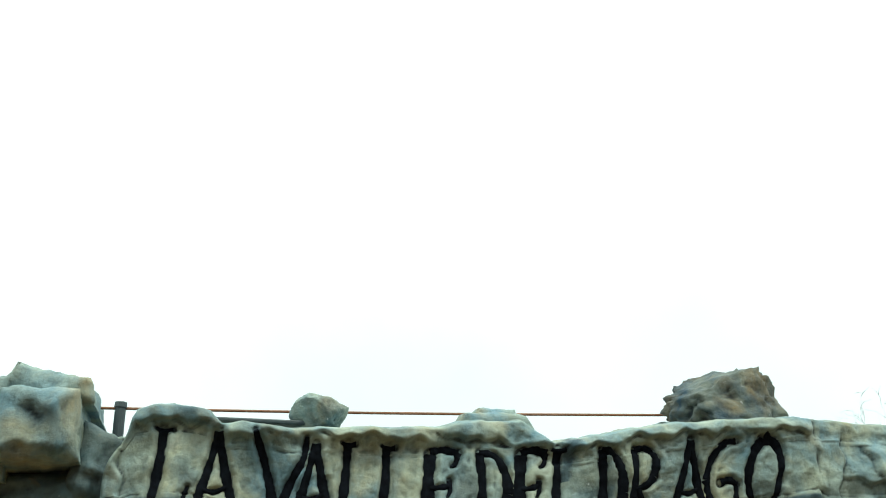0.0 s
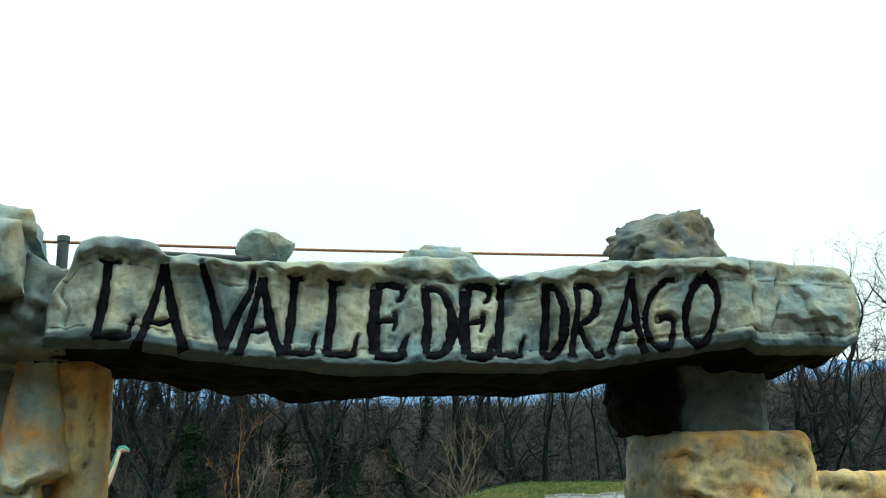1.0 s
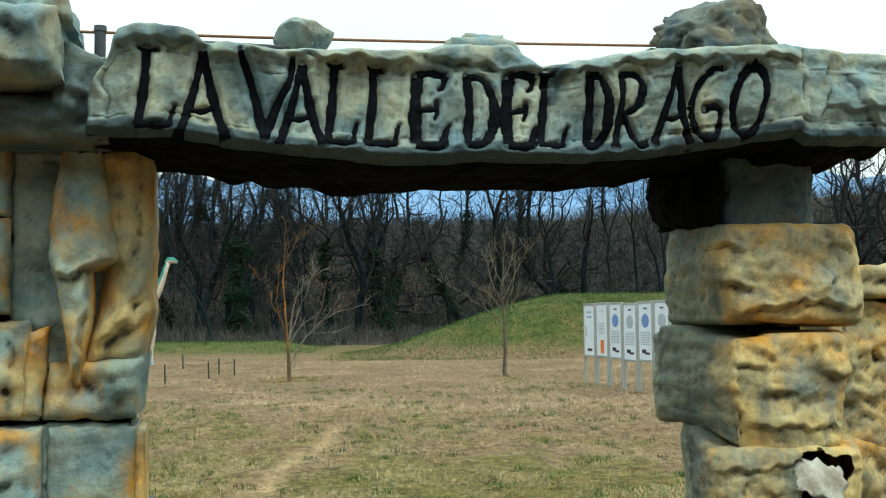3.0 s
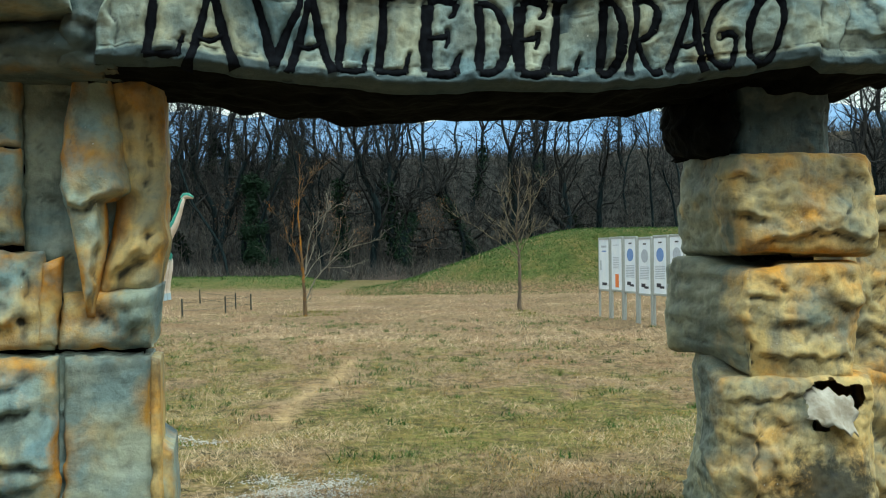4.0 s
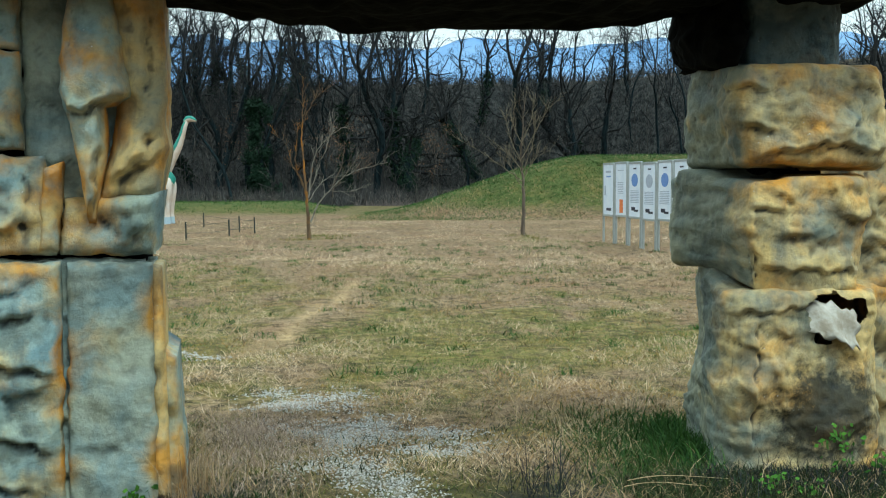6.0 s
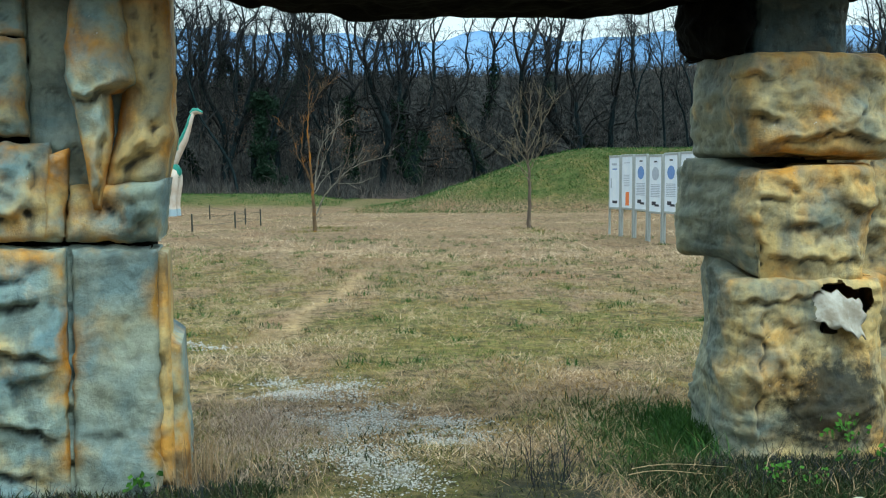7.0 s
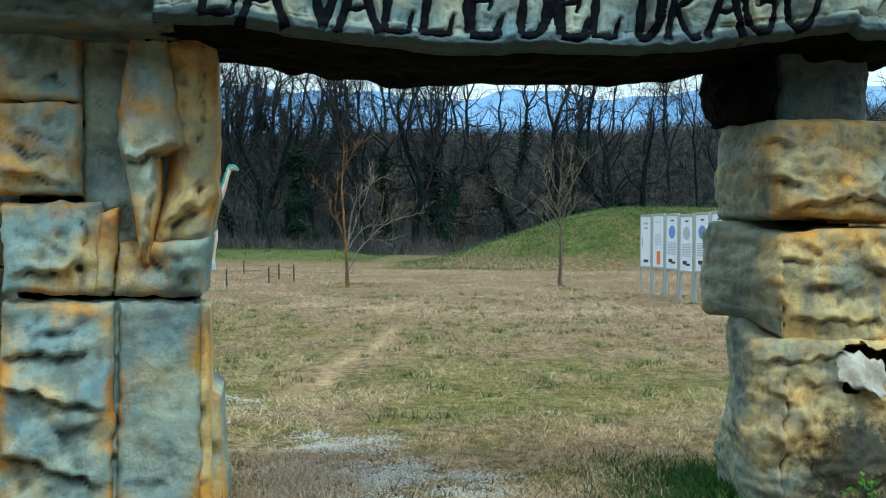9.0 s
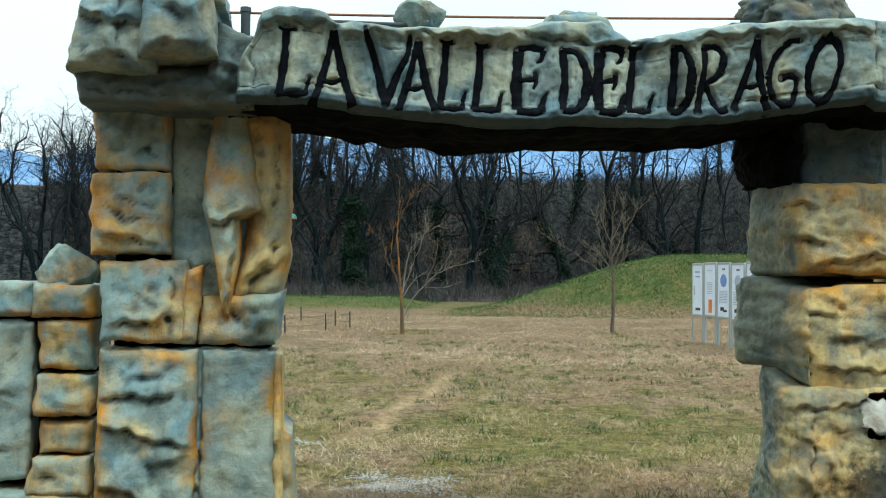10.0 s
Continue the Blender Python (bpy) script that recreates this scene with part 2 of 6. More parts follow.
BRUSH = blade_mat("winter_brush", (0.0133, 0.017, 0.0182), (0.0333, 0.0393, 0.041), (0.0311, 0.0285, 0.0382))
BRAMBLE = blade_mat("bare_brambles", (0.008, 0.010, 0.011), (0.088, 0.085, 0.081), (0.041, 0.037, 0.037))
PALE_BRUSH = blade_mat("pale_bare_brush", (0.060, 0.050, 0.047), (0.20, 0.165, 0.15), (0.12, 0.09, 0.08))
OAK_LEAF = blade_mat("withered_oak_leaves", (0.10, 0.055, 0.03), (0.20, 0.11, 0.055), (0.14, 0.08, 0.045))


BRUSH_DRY = blade_mat("dead_weed_stems", (0.24, 0.18, 0.14), (0.52, 0.41, 0.32), (0.32, 0.22, 0.18))


def bark_mat(name, a, b, lichen=None, amount=0.5):
    q = Mat(name, 0.9, 0, 0.15)
    c = q.mix(q.ramp(q.noise(3.0, 5, 0.65, (3, 3, 0.6)), 0.38, 0.64), a, b)
    if lichen:
        c = q.mix(q.ramp(q.noise(1.6, 5, 0.6), 0.62 - amount * 0.3, 0.72 - amount * 0.3), c, lichen)
    q.color(c).bump(q.noise(14, 4, 0.6, (2, 2, 0.4)), 0.03, 0.6)
    return q.m


OAK_BARK = bark_mat("dark_oak_bark", (0.0035, 0.0072, 0.0096), (0.0154, 0.0271, 0.0316))
YOUNG_BARK = bark_mat("lichened_bark", (0.085, 0.06, 0.04), (0.15, 0.10, 0.055), (0.27, 0.12, 0.022), 0.45)
GREY_BARK = bark_mat("grey_brown_bark", (0.07, 0.055, 0.045), (0.14, 0.11, 0.085))
SAPLING = bark_mat("sapling_bark", (0.022, 0.022, 0.022), (0.13, 0.118, 0.105))
PALE_TWIG = bark_mat("pale_grey_twigs", (0.13, 0.115, 0.095), (0.27, 0.25, 0.21))
TWIG_WARM = bark_mat("warm_twigs", (0.11, 0.09, 0.065), (0.21, 0.18, 0.125))
RED_TWIG = bark_mat("reddish_twigs", (0.06, 0.035, 0.04), (0.13, 0.075, 0.08))
TWIG_DARK = bark_mat("dark_twigs", (0.006, 0.008, 0.010), (0.034, 0.034, 0.034))

k = Mat("galvanised_steel", 0.45, 0.7)
STEEL = k.color(k.mix(k.noise(12), (0.36, 0.39, 0.40), (0.50, 0.53, 0.54))).m
k = Mat("board_print", 0.35, 0, 0.4)
BOARD = k.color(k.mix(k.ramp(k.noise(3), 0.4, 0.6), (0.66, 0.72, 0.82), (0.74, 0.78, 0.85))).m


def plain(name, c, rough=0.5):
    q = Mat(name, rough)
    return q.color(q.mix(q.ramp(q.noise(14), 0.35, 0.65), c, tuple(v * 0.82 for v in c))).m


INK_BLUE, INK_GREY, INK_ORANGE = plain("blue_print", (0.16, 0.27, 0.58)), plain("grey_print", (0.42, 0.46, 0.55)), plain("orange_print", (0.72, 0.20, 0.05))
INK_DARK, POST_DARK = plain("dark_print", (0.03, 0.03, 0.05)), plain("dark_post", (0.04, 0.045, 0.04), 0.8)
k = Mat("statue_paint", 0.55)
belly = k.mix(k.ramp(k.noise(2.5, 5), 0.35, 0.65), (0.5, 0.4032, 0.3192), (0.5806, 0.5322, 0.4872))
back = k.mix(k.ramp(k.noise(3.5, 5), 0.35, 0.65), (0.018, 0.144, 0.1125), (0.045, 0.243, 0.1875))
STATUE = k.color(k.mix(k.attr("foot"), k.mix(k.ramp(k.math("ADD", k.attr("back"), k.math("MULTIPLY", k.math("SUBTRACT", k.noise(2.2, 3), 0.5), 1.5)), 0.50, 0.56), belly, back), (0.30, 0.38, 0.44))).bump(k.noise(12), 0.02).m
# the blue of distance haze is put into the base colour
k = Mat("haze_tinted_mountain", 1.0, 0, 0.0)
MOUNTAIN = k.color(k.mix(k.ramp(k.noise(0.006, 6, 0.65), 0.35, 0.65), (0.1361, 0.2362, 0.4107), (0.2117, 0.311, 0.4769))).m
# ---- mesh helpers ----
def mesh(name, verts, faces, mat, parent=None, label="", smooth=True, attrs=None):
    """One mesh object out of arrays, under a parent if given."""
    me = bpy.data.meshes.new(name)
    me.from_pydata([tuple(v) for v in verts] if not isinstance(verts, np.ndarray) else verts.tolist(), [], faces if isinstance(faces, list) else faces.tolist())
    for key, values in (attrs or {}).items():
        me.attributes.new(key, "FLOAT", "POINT").data.foreach_set("value", np.asarray(values, dtype=np.float32))
    if smooth:
        me.shade_smooth()
    me.materials.append(mat)
    me.update()
    ob = new(name, me)
    if parent:
        ob.parent = parent
    if label:
        ob["label"] = label
    return ob


def part(name, bm, mat, parent=None, label="", smooth=False):
    me = bpy.data.meshes.new(name)
    bm.to_mesh(me)
    bm.free()
    if smooth:
        me.shade_smooth()
    me.materials.append(mat)
    ob = new(name, me)
    if parent:
        ob.parent = parent
    if label:
        ob["label"] = label
    return ob


def box(bm, x0, x1, y0, y1, z0, z1, bevel=0.0):
    r = bmesh.ops.create_cube(bm, size=1, matrix=Matrix.LocRotScale(((x0 + x1) / 2, (y0 + y1) / 2, (z0 + z1) / 2), None, (x1 - x0, y1 - y0, z1 - z0)))
    if bevel:
        es = list({e for v in r["verts"] for e in v.link_edges})
        bmesh.ops.bevel(bm, geom=es, offset=bevel, segments=2, affect="EDGES", profile=0.5)
    return bm


def smooth01(a, b, x):
    t = np.clip((np.asarray(x, dtype=float) - a) / (b - a), 0, 1)
    return t * t * (3 - 2 * t)


def turb(p, scale, seed, octaves=3):
    q = Vector((p[0] * scale + seed * 7.31, p[1] * scale - seed * 3.17, p[2] * scale + seed * 1.93))
    return noise.fractal(q, 1.0, 2.0, octaves)


def ridge(p, scale, seed):
    q = Vector((p[0] * scale + seed * 5.1, p[1] * scale + seed * 2.7, p[2] * scale - seed * 4.3))
    return 0.5 - abs(noise.noise(q)) * 2.0


def crease(u, z, u0, z0, u1, z1, width, height):
    """A fold along a line: it swells gently on the line's left and drops off sharply on its right."""
    du, dz = u1 - u0, z1 - z0
    ln = math.hypot(du, dz)
    a = ((u - u0) * du + (z - z0) * dz) / ln
    d = ((z - z0) * du - (u - u0) * dz) / ln + 0.012 * math.sin(a * 23 + u0 * 40) + 0.008 * math.sin(a * 51)
    end = float(smooth01(-0.05, 0.08, a)) * float(smooth01(ln + 0.05, ln - 0.08, a))
    side = max(0.0, 1 - d / width) if d > 0 else max(0.0, 1 + d / 0.022)
    return height * end * side


def chips(u, z, seed, size):
    """Scooped break facets meeting in sharp ridges, about -1 to 1."""
    x, y = u / size, z / size
    cx, cy = math.floor(x), math.floor(y)
    best = 9.0
    for i in (cx - 1, cx, cx + 1):
        for j in (cy - 1, cy, cy + 1):
            h = ((i * 73856093) ^ (j * 19349663) ^ (seed * 83492791)) & 0xFFFFFF
            a, b, c, d, e = (h % 97) / 96, (h // 97 % 89) / 88, (h // 8633 % 83) / 82, (h // 911 % 79) / 78, (h // 313 % 71) / 70
            dx, dy = x - i - a, y - j - b
            best = min(best, 0.9 * c - 0.45 + 1.3 * (d - 0.5) * dx + 1.3 * (e - 0.5) * dy + 0.75 * (dx * dx + dy * dy))
    return max(-1.0, min(1.2, best * 1.6))


def torn(g, r):
    """The ragged outline of a tear."""
    return r * (1 + 0.16 * math.sin(3 * g + 1) + 0.10 * math.sin(5 * g) + 0.05 * math.sin(11 * g + 2))


def stone(parent, quad, v, depth, seed, mat, name="stone_block", r=0.032, bulge=0.008, rough=0.012, facet=0.06, cell=0.019, side=None, chip=0.035, hole=None, label="", rim=1.0, wobble=0.012, crag=0.035, strata=0.03, slant=0.0, profile=None, folds=(), stain=None, cool=False):
    """A moulded rock block. quad: its outline (bottom-left, bottom-right, top-right, top-left) as pairs along and up;
    v: where its face stands; side: stands it on the gate's inner side instead of its front."""
    rng = random.Random(seed)
    (ax, az), (bx, bz), (cx, cz), (dx, dz) = quad
    wide, high = (abs(bx - ax) + abs(cx - dx)) / 2, (abs(dz - az) + abs(cz - bz)) / 2
    n, m = max(5, int(wide / cell)), max(5, int(high / cell))
    back = [0.35 * r, r] + [r + (depth - r) * f for f in ((0.12, 0.25, 0.4, 0.55, 0.7, 0.85, 1.0) if depth > 0.5 else (0.3, 0.65, 1.0))]
    kk = len(back)
    planes = [(rng.uniform(-1, 1), rng.uniform(-1, 1), rng.uniform(-0.2, 0.25)) for _ in range(5)]
    mid_u, mid_z = (ax + bx + cx + dx) / 4, (az + bz + cz + dz) / 4
    fold = rng.uniform(2.4, 3.8)
    verts, rims, cools = [], [], []
    for j in range(-kk, m + kk + 1):
        for i in range(-kk, n + kk + 1):
            ring = max(0, -i, i - n, -j, j - m)
            s, t = min(max(i / n, 0), 1), min(max(j / m, 0), 1)
            u = (ax * (1 - s) + bx * s) * (1 - t) + (dx * (1 - s) + cx * s) * t
            z = (az * (1 - s) + bz * s) * (1 - t) + (dz * (1 - s) + cz * s) * t
            if profile:
                u = float(np.interp(z, profile[0], profile[1])) * (1 - s) + float(np.interp(z, profile[0], profile[2])) * s
            e = min(s * wide, (1 - s) * wide, t * high, (1 - t) * high)
            c = 1 - min(e / r, 1)
            y = v + r * (1 - math.sqrt(max(0, 1 - c * c))) * 0.9
            inner = min(e / 0.12, 1)
            y -= bulge * math.sqrt(max(0, math.sin(math.pi * s) * math.sin(math.pi * t)))
            y -= facet * (max(a * (s - 0.5) + b * (t - 0.5) + d for a, b, d in planes) - 0.2) * (0.35 + 0.65 * inner)
            lay = (z * fold + 0.35 * turb((u, 0, z), 3.0, seed + 9) + 0.6 * u) % 1.0
            y += strata * (lay - 0.5) * min(1, lay * 9) * inner * (0.4 + 0.6 * abs(turb((u, 0, z), 2.2, seed + 3)) * 2)
            for f0, g0, f1, g1, fw, fh in folds:
                y -= crease(u, z, f0, g0, f1, g1, fw, fh) * min(1, e / 0.03)
            if ring:
                y = v + r * 0.9 + back[ring - 1]
            p = (u, y, z)
            big, rid = turb(p, 4.2, seed), ridge(p, 5.5, seed)
            if ring < 3:
                wu, wz = u + 0.03 * big, z + 0.03 * rid
                y -= (chip * chips(wu, wz * 1.2, seed, 0.24) + 0.35 * chip * chips(wz, wu, seed + 5, 0.085)) * (0.3 + 0.7 * inner)
            y -= crag * (noise.ridged_multi_fractal(Vector((u * 1.7 + seed, y * 1.7, z * 1.7 - seed)), 1.1, 2.2, 3, 1.0, 2.0) - 1.1) * (0.35 + 0.65 * inner) * (0 if ring > 6 else 1)
            y -= (rough * big + rough * 0.8 * rid * inner + rough * 0.35 * turb(p, 17, seed)) * (0 if ring > 4 else 1)
            ou, oz = u - mid_u, z - mid_z
            ol = math.hypot(ou, oz) + 1e-6
            shift = (turb((u, y, z), 9.0, seed + 40) * wobble * 1.6 + rough * 0.6 * rid) * (1 - inner)
            verts.append((u + ou / ol * shift, y, z + oz / ol * shift))
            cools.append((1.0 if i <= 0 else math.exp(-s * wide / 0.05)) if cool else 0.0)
            rims.append(rim * (max(0.1, 1.0 - 0.22 * ring) if ring else math.exp(-e / 0.06)))
    if hole:
        hu, hz, hr = hole
        for q, (pu, py, pz) in enumerate(verts):
            g = math.atan2(pz - hz, pu - hu)
            rad, lim = math.hypot(pu - hu, (pz - hz) * 1.35), torn(g, hr)
            if abs(rad - lim) < cell * 0.8 and py < v + 0.2:
                verts[q] = (hu + (pu - hu) * lim / rad, py, hz + (pz - hz) * lim / rad)
    w = n + 2 * kk + 1
    faces = []
    for j in range(m + 2 * kk):
        for i in range(w - 1):
            a = j * w + i
            if hole:
                hu, hz, hr = hole
                q = [verts[a], verts[a + w + 1]]
                mu, mz = (q[0][0] + q[1][0]) / 2 - hu, (q[0][2] + q[1][2]) / 2 - hz
                g = math.atan2(mz, mu)
                if math.hypot(mu, mz * 1.35) < torn(g, hr) and q[0][1] < v + 0.2:
                    continue
            faces.append((a, a + 1, a + w + 1, a + w))
    if side is not None:
        verts = [(side + y - v + slant * (u - 0.5), u, z) for u, y, z in verts]
        faces = [f[::-1] for f in faces]
    mould = [math.exp(-((p[0] - stain[0]) / stain[2]) ** 2 - ((p[2] - stain[1]) / stain[3]) ** 2) if stain else 0.0 for p in verts]
    return mesh(name, verts, faces, mat, parent, label, attrs={"rim": rims, "mould": mould, "cool": cools})


def wrap_block(parent, plan, seed, mat, r=0.07, bulge=0.02, chip=0.045, crag=0.011, cell=0.017, folds=(), hole=None, stain=None, label="", lean=0.0):
    """A block seen round its corner. plan: a closed ring of (along, into, foot, top, coolness); folds run along and up on its front."""
    ring = [np.array(q, dtype=float) for q in plan]
    for _ in range(2):
        nxt = []
        for a, b in zip(ring, ring[1:] + ring[:1]):
            nxt += [0.78 * a + 0.22 * b, 0.22 * a + 0.78 * b]
        ring = nxt
    cols = []
    for a, b in zip(ring, ring[1:] + ring[:1]):
        n = max(1, int(math.hypot(b[0] - a[0], b[1] - a[1]) / (cell if min(a[1], b[1]) < 1.30 else 0.05)))
        cols += [a + (b - a) * i / n for i in range(n)]
    w = len(cols)
    rows = int(max(c[3] - c[2] for c in cols) / cell)
    mid = sum(cols) / w
    verts, rims, cools = [], [], []
    for j in range(rows + 1):
        t = j / rows
        for i, c in enumerate(cols):
            a, b = cols[i - 2], cols[(i + 2) % w]
            tu, tv = b[0] - a[0], b[1] - a[1]
            tl = math.hypot(tu, tv) + 1e-9
            nu_, nv_ = tv / tl, -tu / tl
            z = c[2] + (c[3] - c[2]) * t + 0.02 * turb((c[0], c[1], t), 4.0, seed)
            e = min(t, 1 - t) * (c[3] - c[2])
            k = 1 - min(e / r, 1)
            along = c[0] + 0.6 * c[1]
            p = (c[0], c[1], z)
            big, rid = turb(p, 3.2, seed), ridge(p, 5.0, seed)
            d = -r * (1 - math.sqrt(max(0, 1 - k * k))) + bulge * math.sin(math.pi * t) + lean * (0.5 - t)
            d += chip * (chips(along + 0.04 * big, z * 1.15 + 0.03 * rid, seed, 0.44) - 0.5) + 0.20 * chip * chips(z * 1.6, along * 0.8, seed + 4, 0.11) - 0.035
            d += crag * (noise.ridged_multi_fractal(Vector((p[0] * 1.6 + seed, p[1] * 1.6, z * 2.0 - seed)), 1.0, 2.2, 4, 1.0, 2.0) - 1.1) + 0.012 * big + 0.008 * turb(p, 19, seed) + 0.010 * ridge((p[0], p[1], z * 2.5), 4.5, seed + 2)
            if c[1] < 0.62:
                for f0, g0, f1, g1, fw, fh in folds:
                    d += 0.8 * crease(c[0], z, f0, g0, f1, g1, fw, fh) * min(1, e / 0.03)
            verts.append((c[0] + nu_ * d, c[1] + nv_ * d, z))
            rims.append(math.exp(-e / 0.07))
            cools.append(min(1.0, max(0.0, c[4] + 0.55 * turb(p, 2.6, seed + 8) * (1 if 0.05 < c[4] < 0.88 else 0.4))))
    if hole:
        hu, hz, hr = hole
        for q, (pu, py, pz) in enumerate(verts):
            g = math.atan2(pz - hz, pu - hu)
            rad, lim = math.hypot(pu - hu, (pz - hz) * 1.35), torn(g, hr)
            if abs(rad - lim) < cell * 0.8 and py < 0.6:
                verts[q] = (hu + (pu - hu) * lim / rad, py, hz + (pz - hz) * lim / rad)
    faces = []
    for j in range(rows):
        for i in range(w):
            a, b = j * w + i, j * w + (i + 1) % w
            if hole:
                mu, mz = (verts[a][0] + verts[b + w][0]) / 2 - hole[0], (verts[a][2] + verts[b + w][2]) / 2 - hole[1]
                if math.hypot(mu, mz * 1.35) < torn(math.atan2(mz, mu), hole[2]) and verts[a][1] < 0.6:
                    continue
            faces.append((a, b, b + w, a + w))
    for base, flip in ((0, True), (rows * w, False)):
        prev = base
        for f in (0.8, 0.45, 0.1):
            o = len(verts)
            for i in range(w):
                q = verts[base + i]
                verts.append((mid[0] + (q[0] - mid[0]) * f, mid[1] + (q[1] - mid[1]) * f, q[2]))
                rims.append(0.4)
                cools.append(cools[base + i])
            for i in range(w):
                fc = (prev + i, prev + (i + 1) % w, o + (i + 1) % w, o + i)
                faces.append(fc[::-1] if flip else fc)
            prev = o
        cap = tuple(range(prev, prev + w))
        faces.append(cap[::-1] if flip else cap)
    mould = [math.exp(-((p[0] - stain[0]) / stain[2]) ** 2 - ((p[2] - stain[1]) / stain[3]) ** 2) if stain and p[1] < 0.7 else 0.0 for p in verts]
    return mesh("stone_block", verts, faces, mat, parent, label, attrs={"rim": rims, "mould": mould, "cool": cools})


def boulder(name, size, seed, mat, cuts=9, rough=0.06, slopes=()):
    """A free rock: a ball cut by planes and roughened; arrays of vertices, faces and rims."""
    rng = random.Random(seed)
    planes = [(Vector(q[:3]).normalized(), q[3]) for q in slopes]
    for _ in range(cuts):
        d = Vector((rng.gauss(0, 1), rng.gauss(0, 1), rng.gauss(0.25, 0.55))).normalized()
        planes.append((d, rng.uniform(0.50, 0.86)))
    bm = bmesh.new()
    bmesh.ops.create_icosphere(bm, subdivisions=5, radius=1)
    for vtx in bm.verts:
        p = vtx.co.copy()
        for d, h in planes:
            o = p.dot(d) - h
            if o > 0:
                p -= d * o
        f = 1 + rough * 0.9 * (noise.ridged_multi_fractal(Vector((p.x * 1.4 + seed, p.y * 1.4, p.z * 1.4)), 0.9, 2.1, 5, 1.0, 2.0) - 1.15) + rough * turb(p, 2.2, seed) + rough * 0.7 * ridge(p, 2.6, seed) + rough * 0.6 * ridge(p, 6.0, seed) + rough * 0.35 * turb(p, 13, seed)
        vtx.co = Vector((p.x * f * size[0], p.y * f * size[1], max(p.z, -0.55) * f * size[2]))
    return bm


TABLE = np.random.RandomState(5).uniform(0, 1, (256, 256))


def lattice(x, y, scale, seed=0, octaves=4):
    """Smooth random patches over the plan, 0 to 1."""
    out, amp, tot = 0.0, 1.0, 0.0
    for o in range(octaves):
        fx, fy = np.asarray(x, dtype=float) * scale + 37.7 * seed + 500, np.asarray(y, dtype=float) * scale + 11.3 * seed + 500
        ix, iy = np.floor(fx).astype(int), np.floor(fy).astype(int)
        a, b = fx - ix, fy - iy
        a, b = a * a * (3 - 2 * a), b * b * (3 - 2 * b)
        c = [TABLE[(ix + i) % 256, (iy + j) % 256] for i, j in ((0, 0), (1, 0), (0, 1), (1, 1))]
        out = out + amp * ((c[0] * (1 - a) + c[1] * a) * (1 - b) + (c[2] * (1 - a) + c[3] * a) * b)
        tot, amp, scale = tot + amp, amp * 0.55, scale * 2.1
    return out / tot


def trail(x, y):
    """A narrow line trodden through the meadow."""
    x, y = np.asarray(x, dtype=float), np.asarray(y, dtype=float)
    return np.exp(-((x + 2.96 - 0.069 * y + 0.06 * np.sin(1.7 * y)) / 0.13) ** 2) * smooth01(11, 12.5, y) * (1 - smooth01(19, 21.5, y))


def meadow_green(x, y):
    """How green the meadow is at a place, 0 to 1."""
    f = 0.60 * lattice(x, np.asarray(y) * 0.6, 1.9, 1) + 0.40 * lattice(x, np.asarray(y) * 0.6, 0.55, 6) - 0.53 + 0.16 * np.exp(-((np.asarray(y) - 14) / 6) ** 2) - 0.22 * smooth01(20, 30, y)
    f = f - 0.35 * np.exp(-((np.asarray(x) + 2.96 - 0.069 * np.asarray(y)) / 0.18) ** 2) * smooth01(11, 13, y) * (1 - smooth01(19, 23, y))
    return np.clip(0.34 + 5.0 * f, 0, 1)


# ---- ground ----
KEYS_Y = (-80, 4.0, 6.9, 9.1, 13.5, 18.3, 24, 31, 60, 80)
KEYS_Z = (0.12, 0.12, 0.06, -0.03, -0.12, -0.06, -0.01, 0.0, 0.0, 0.1)


def wood_edge(x):
    return 80 - 0.75 * np.clip(np.asarray(x, dtype=float) - 13, 0, 40) + 2.0 * np.sin(np.asarray(x, dtype=float) * 0.13)


def ground_z(x, y):
    x, y = np.asarray(x, dtype=float), np.asarray(y, dtype=float)
    z = np.interp(y, KEYS_Y, KEYS_Z)
    z = (z + np.interp(y - 0.9, KEYS_Y, KEYS_Z) + np.interp(y + 0.9, KEYS_Y, KEYS_Z)) / 3
    z = z + 3.2 * smooth01(-5.5, 8.0, x) * (1 - smooth01(14, 24, x)) * smooth01(50.5 - 0.12 * x, 57.5, y) * (1 - smooth01(61, 69, y))
    z = z + (11.2 + 0.6 * np.sin(x * 0.05)) * smooth01(0, 25, y - wood_edge(x)) ** 1.1
    z = z + 0.5 * smooth01(58, 66, y) * smooth01(-7, -10, x) * (1 - smooth01(70, 76, y))
    # unseen bank added behind the camera to block low sky light
    z = z + 24 * smooth01(-24, -60, y)
    z = z + 0.09 * (lattice(x, y, 0.9, 31, 3) - 0.5) * smooth01(6.5, 9, y) * (1 - smooth01(26, 30, y))
    z = z + 0.02 * np.sin(x * 1.3 + 0.7 * y) * np.sin(y * 0.9 - 0.4 * x) + 0.012 * np.sin(2.9 * x - 1.7 * y)
    return z


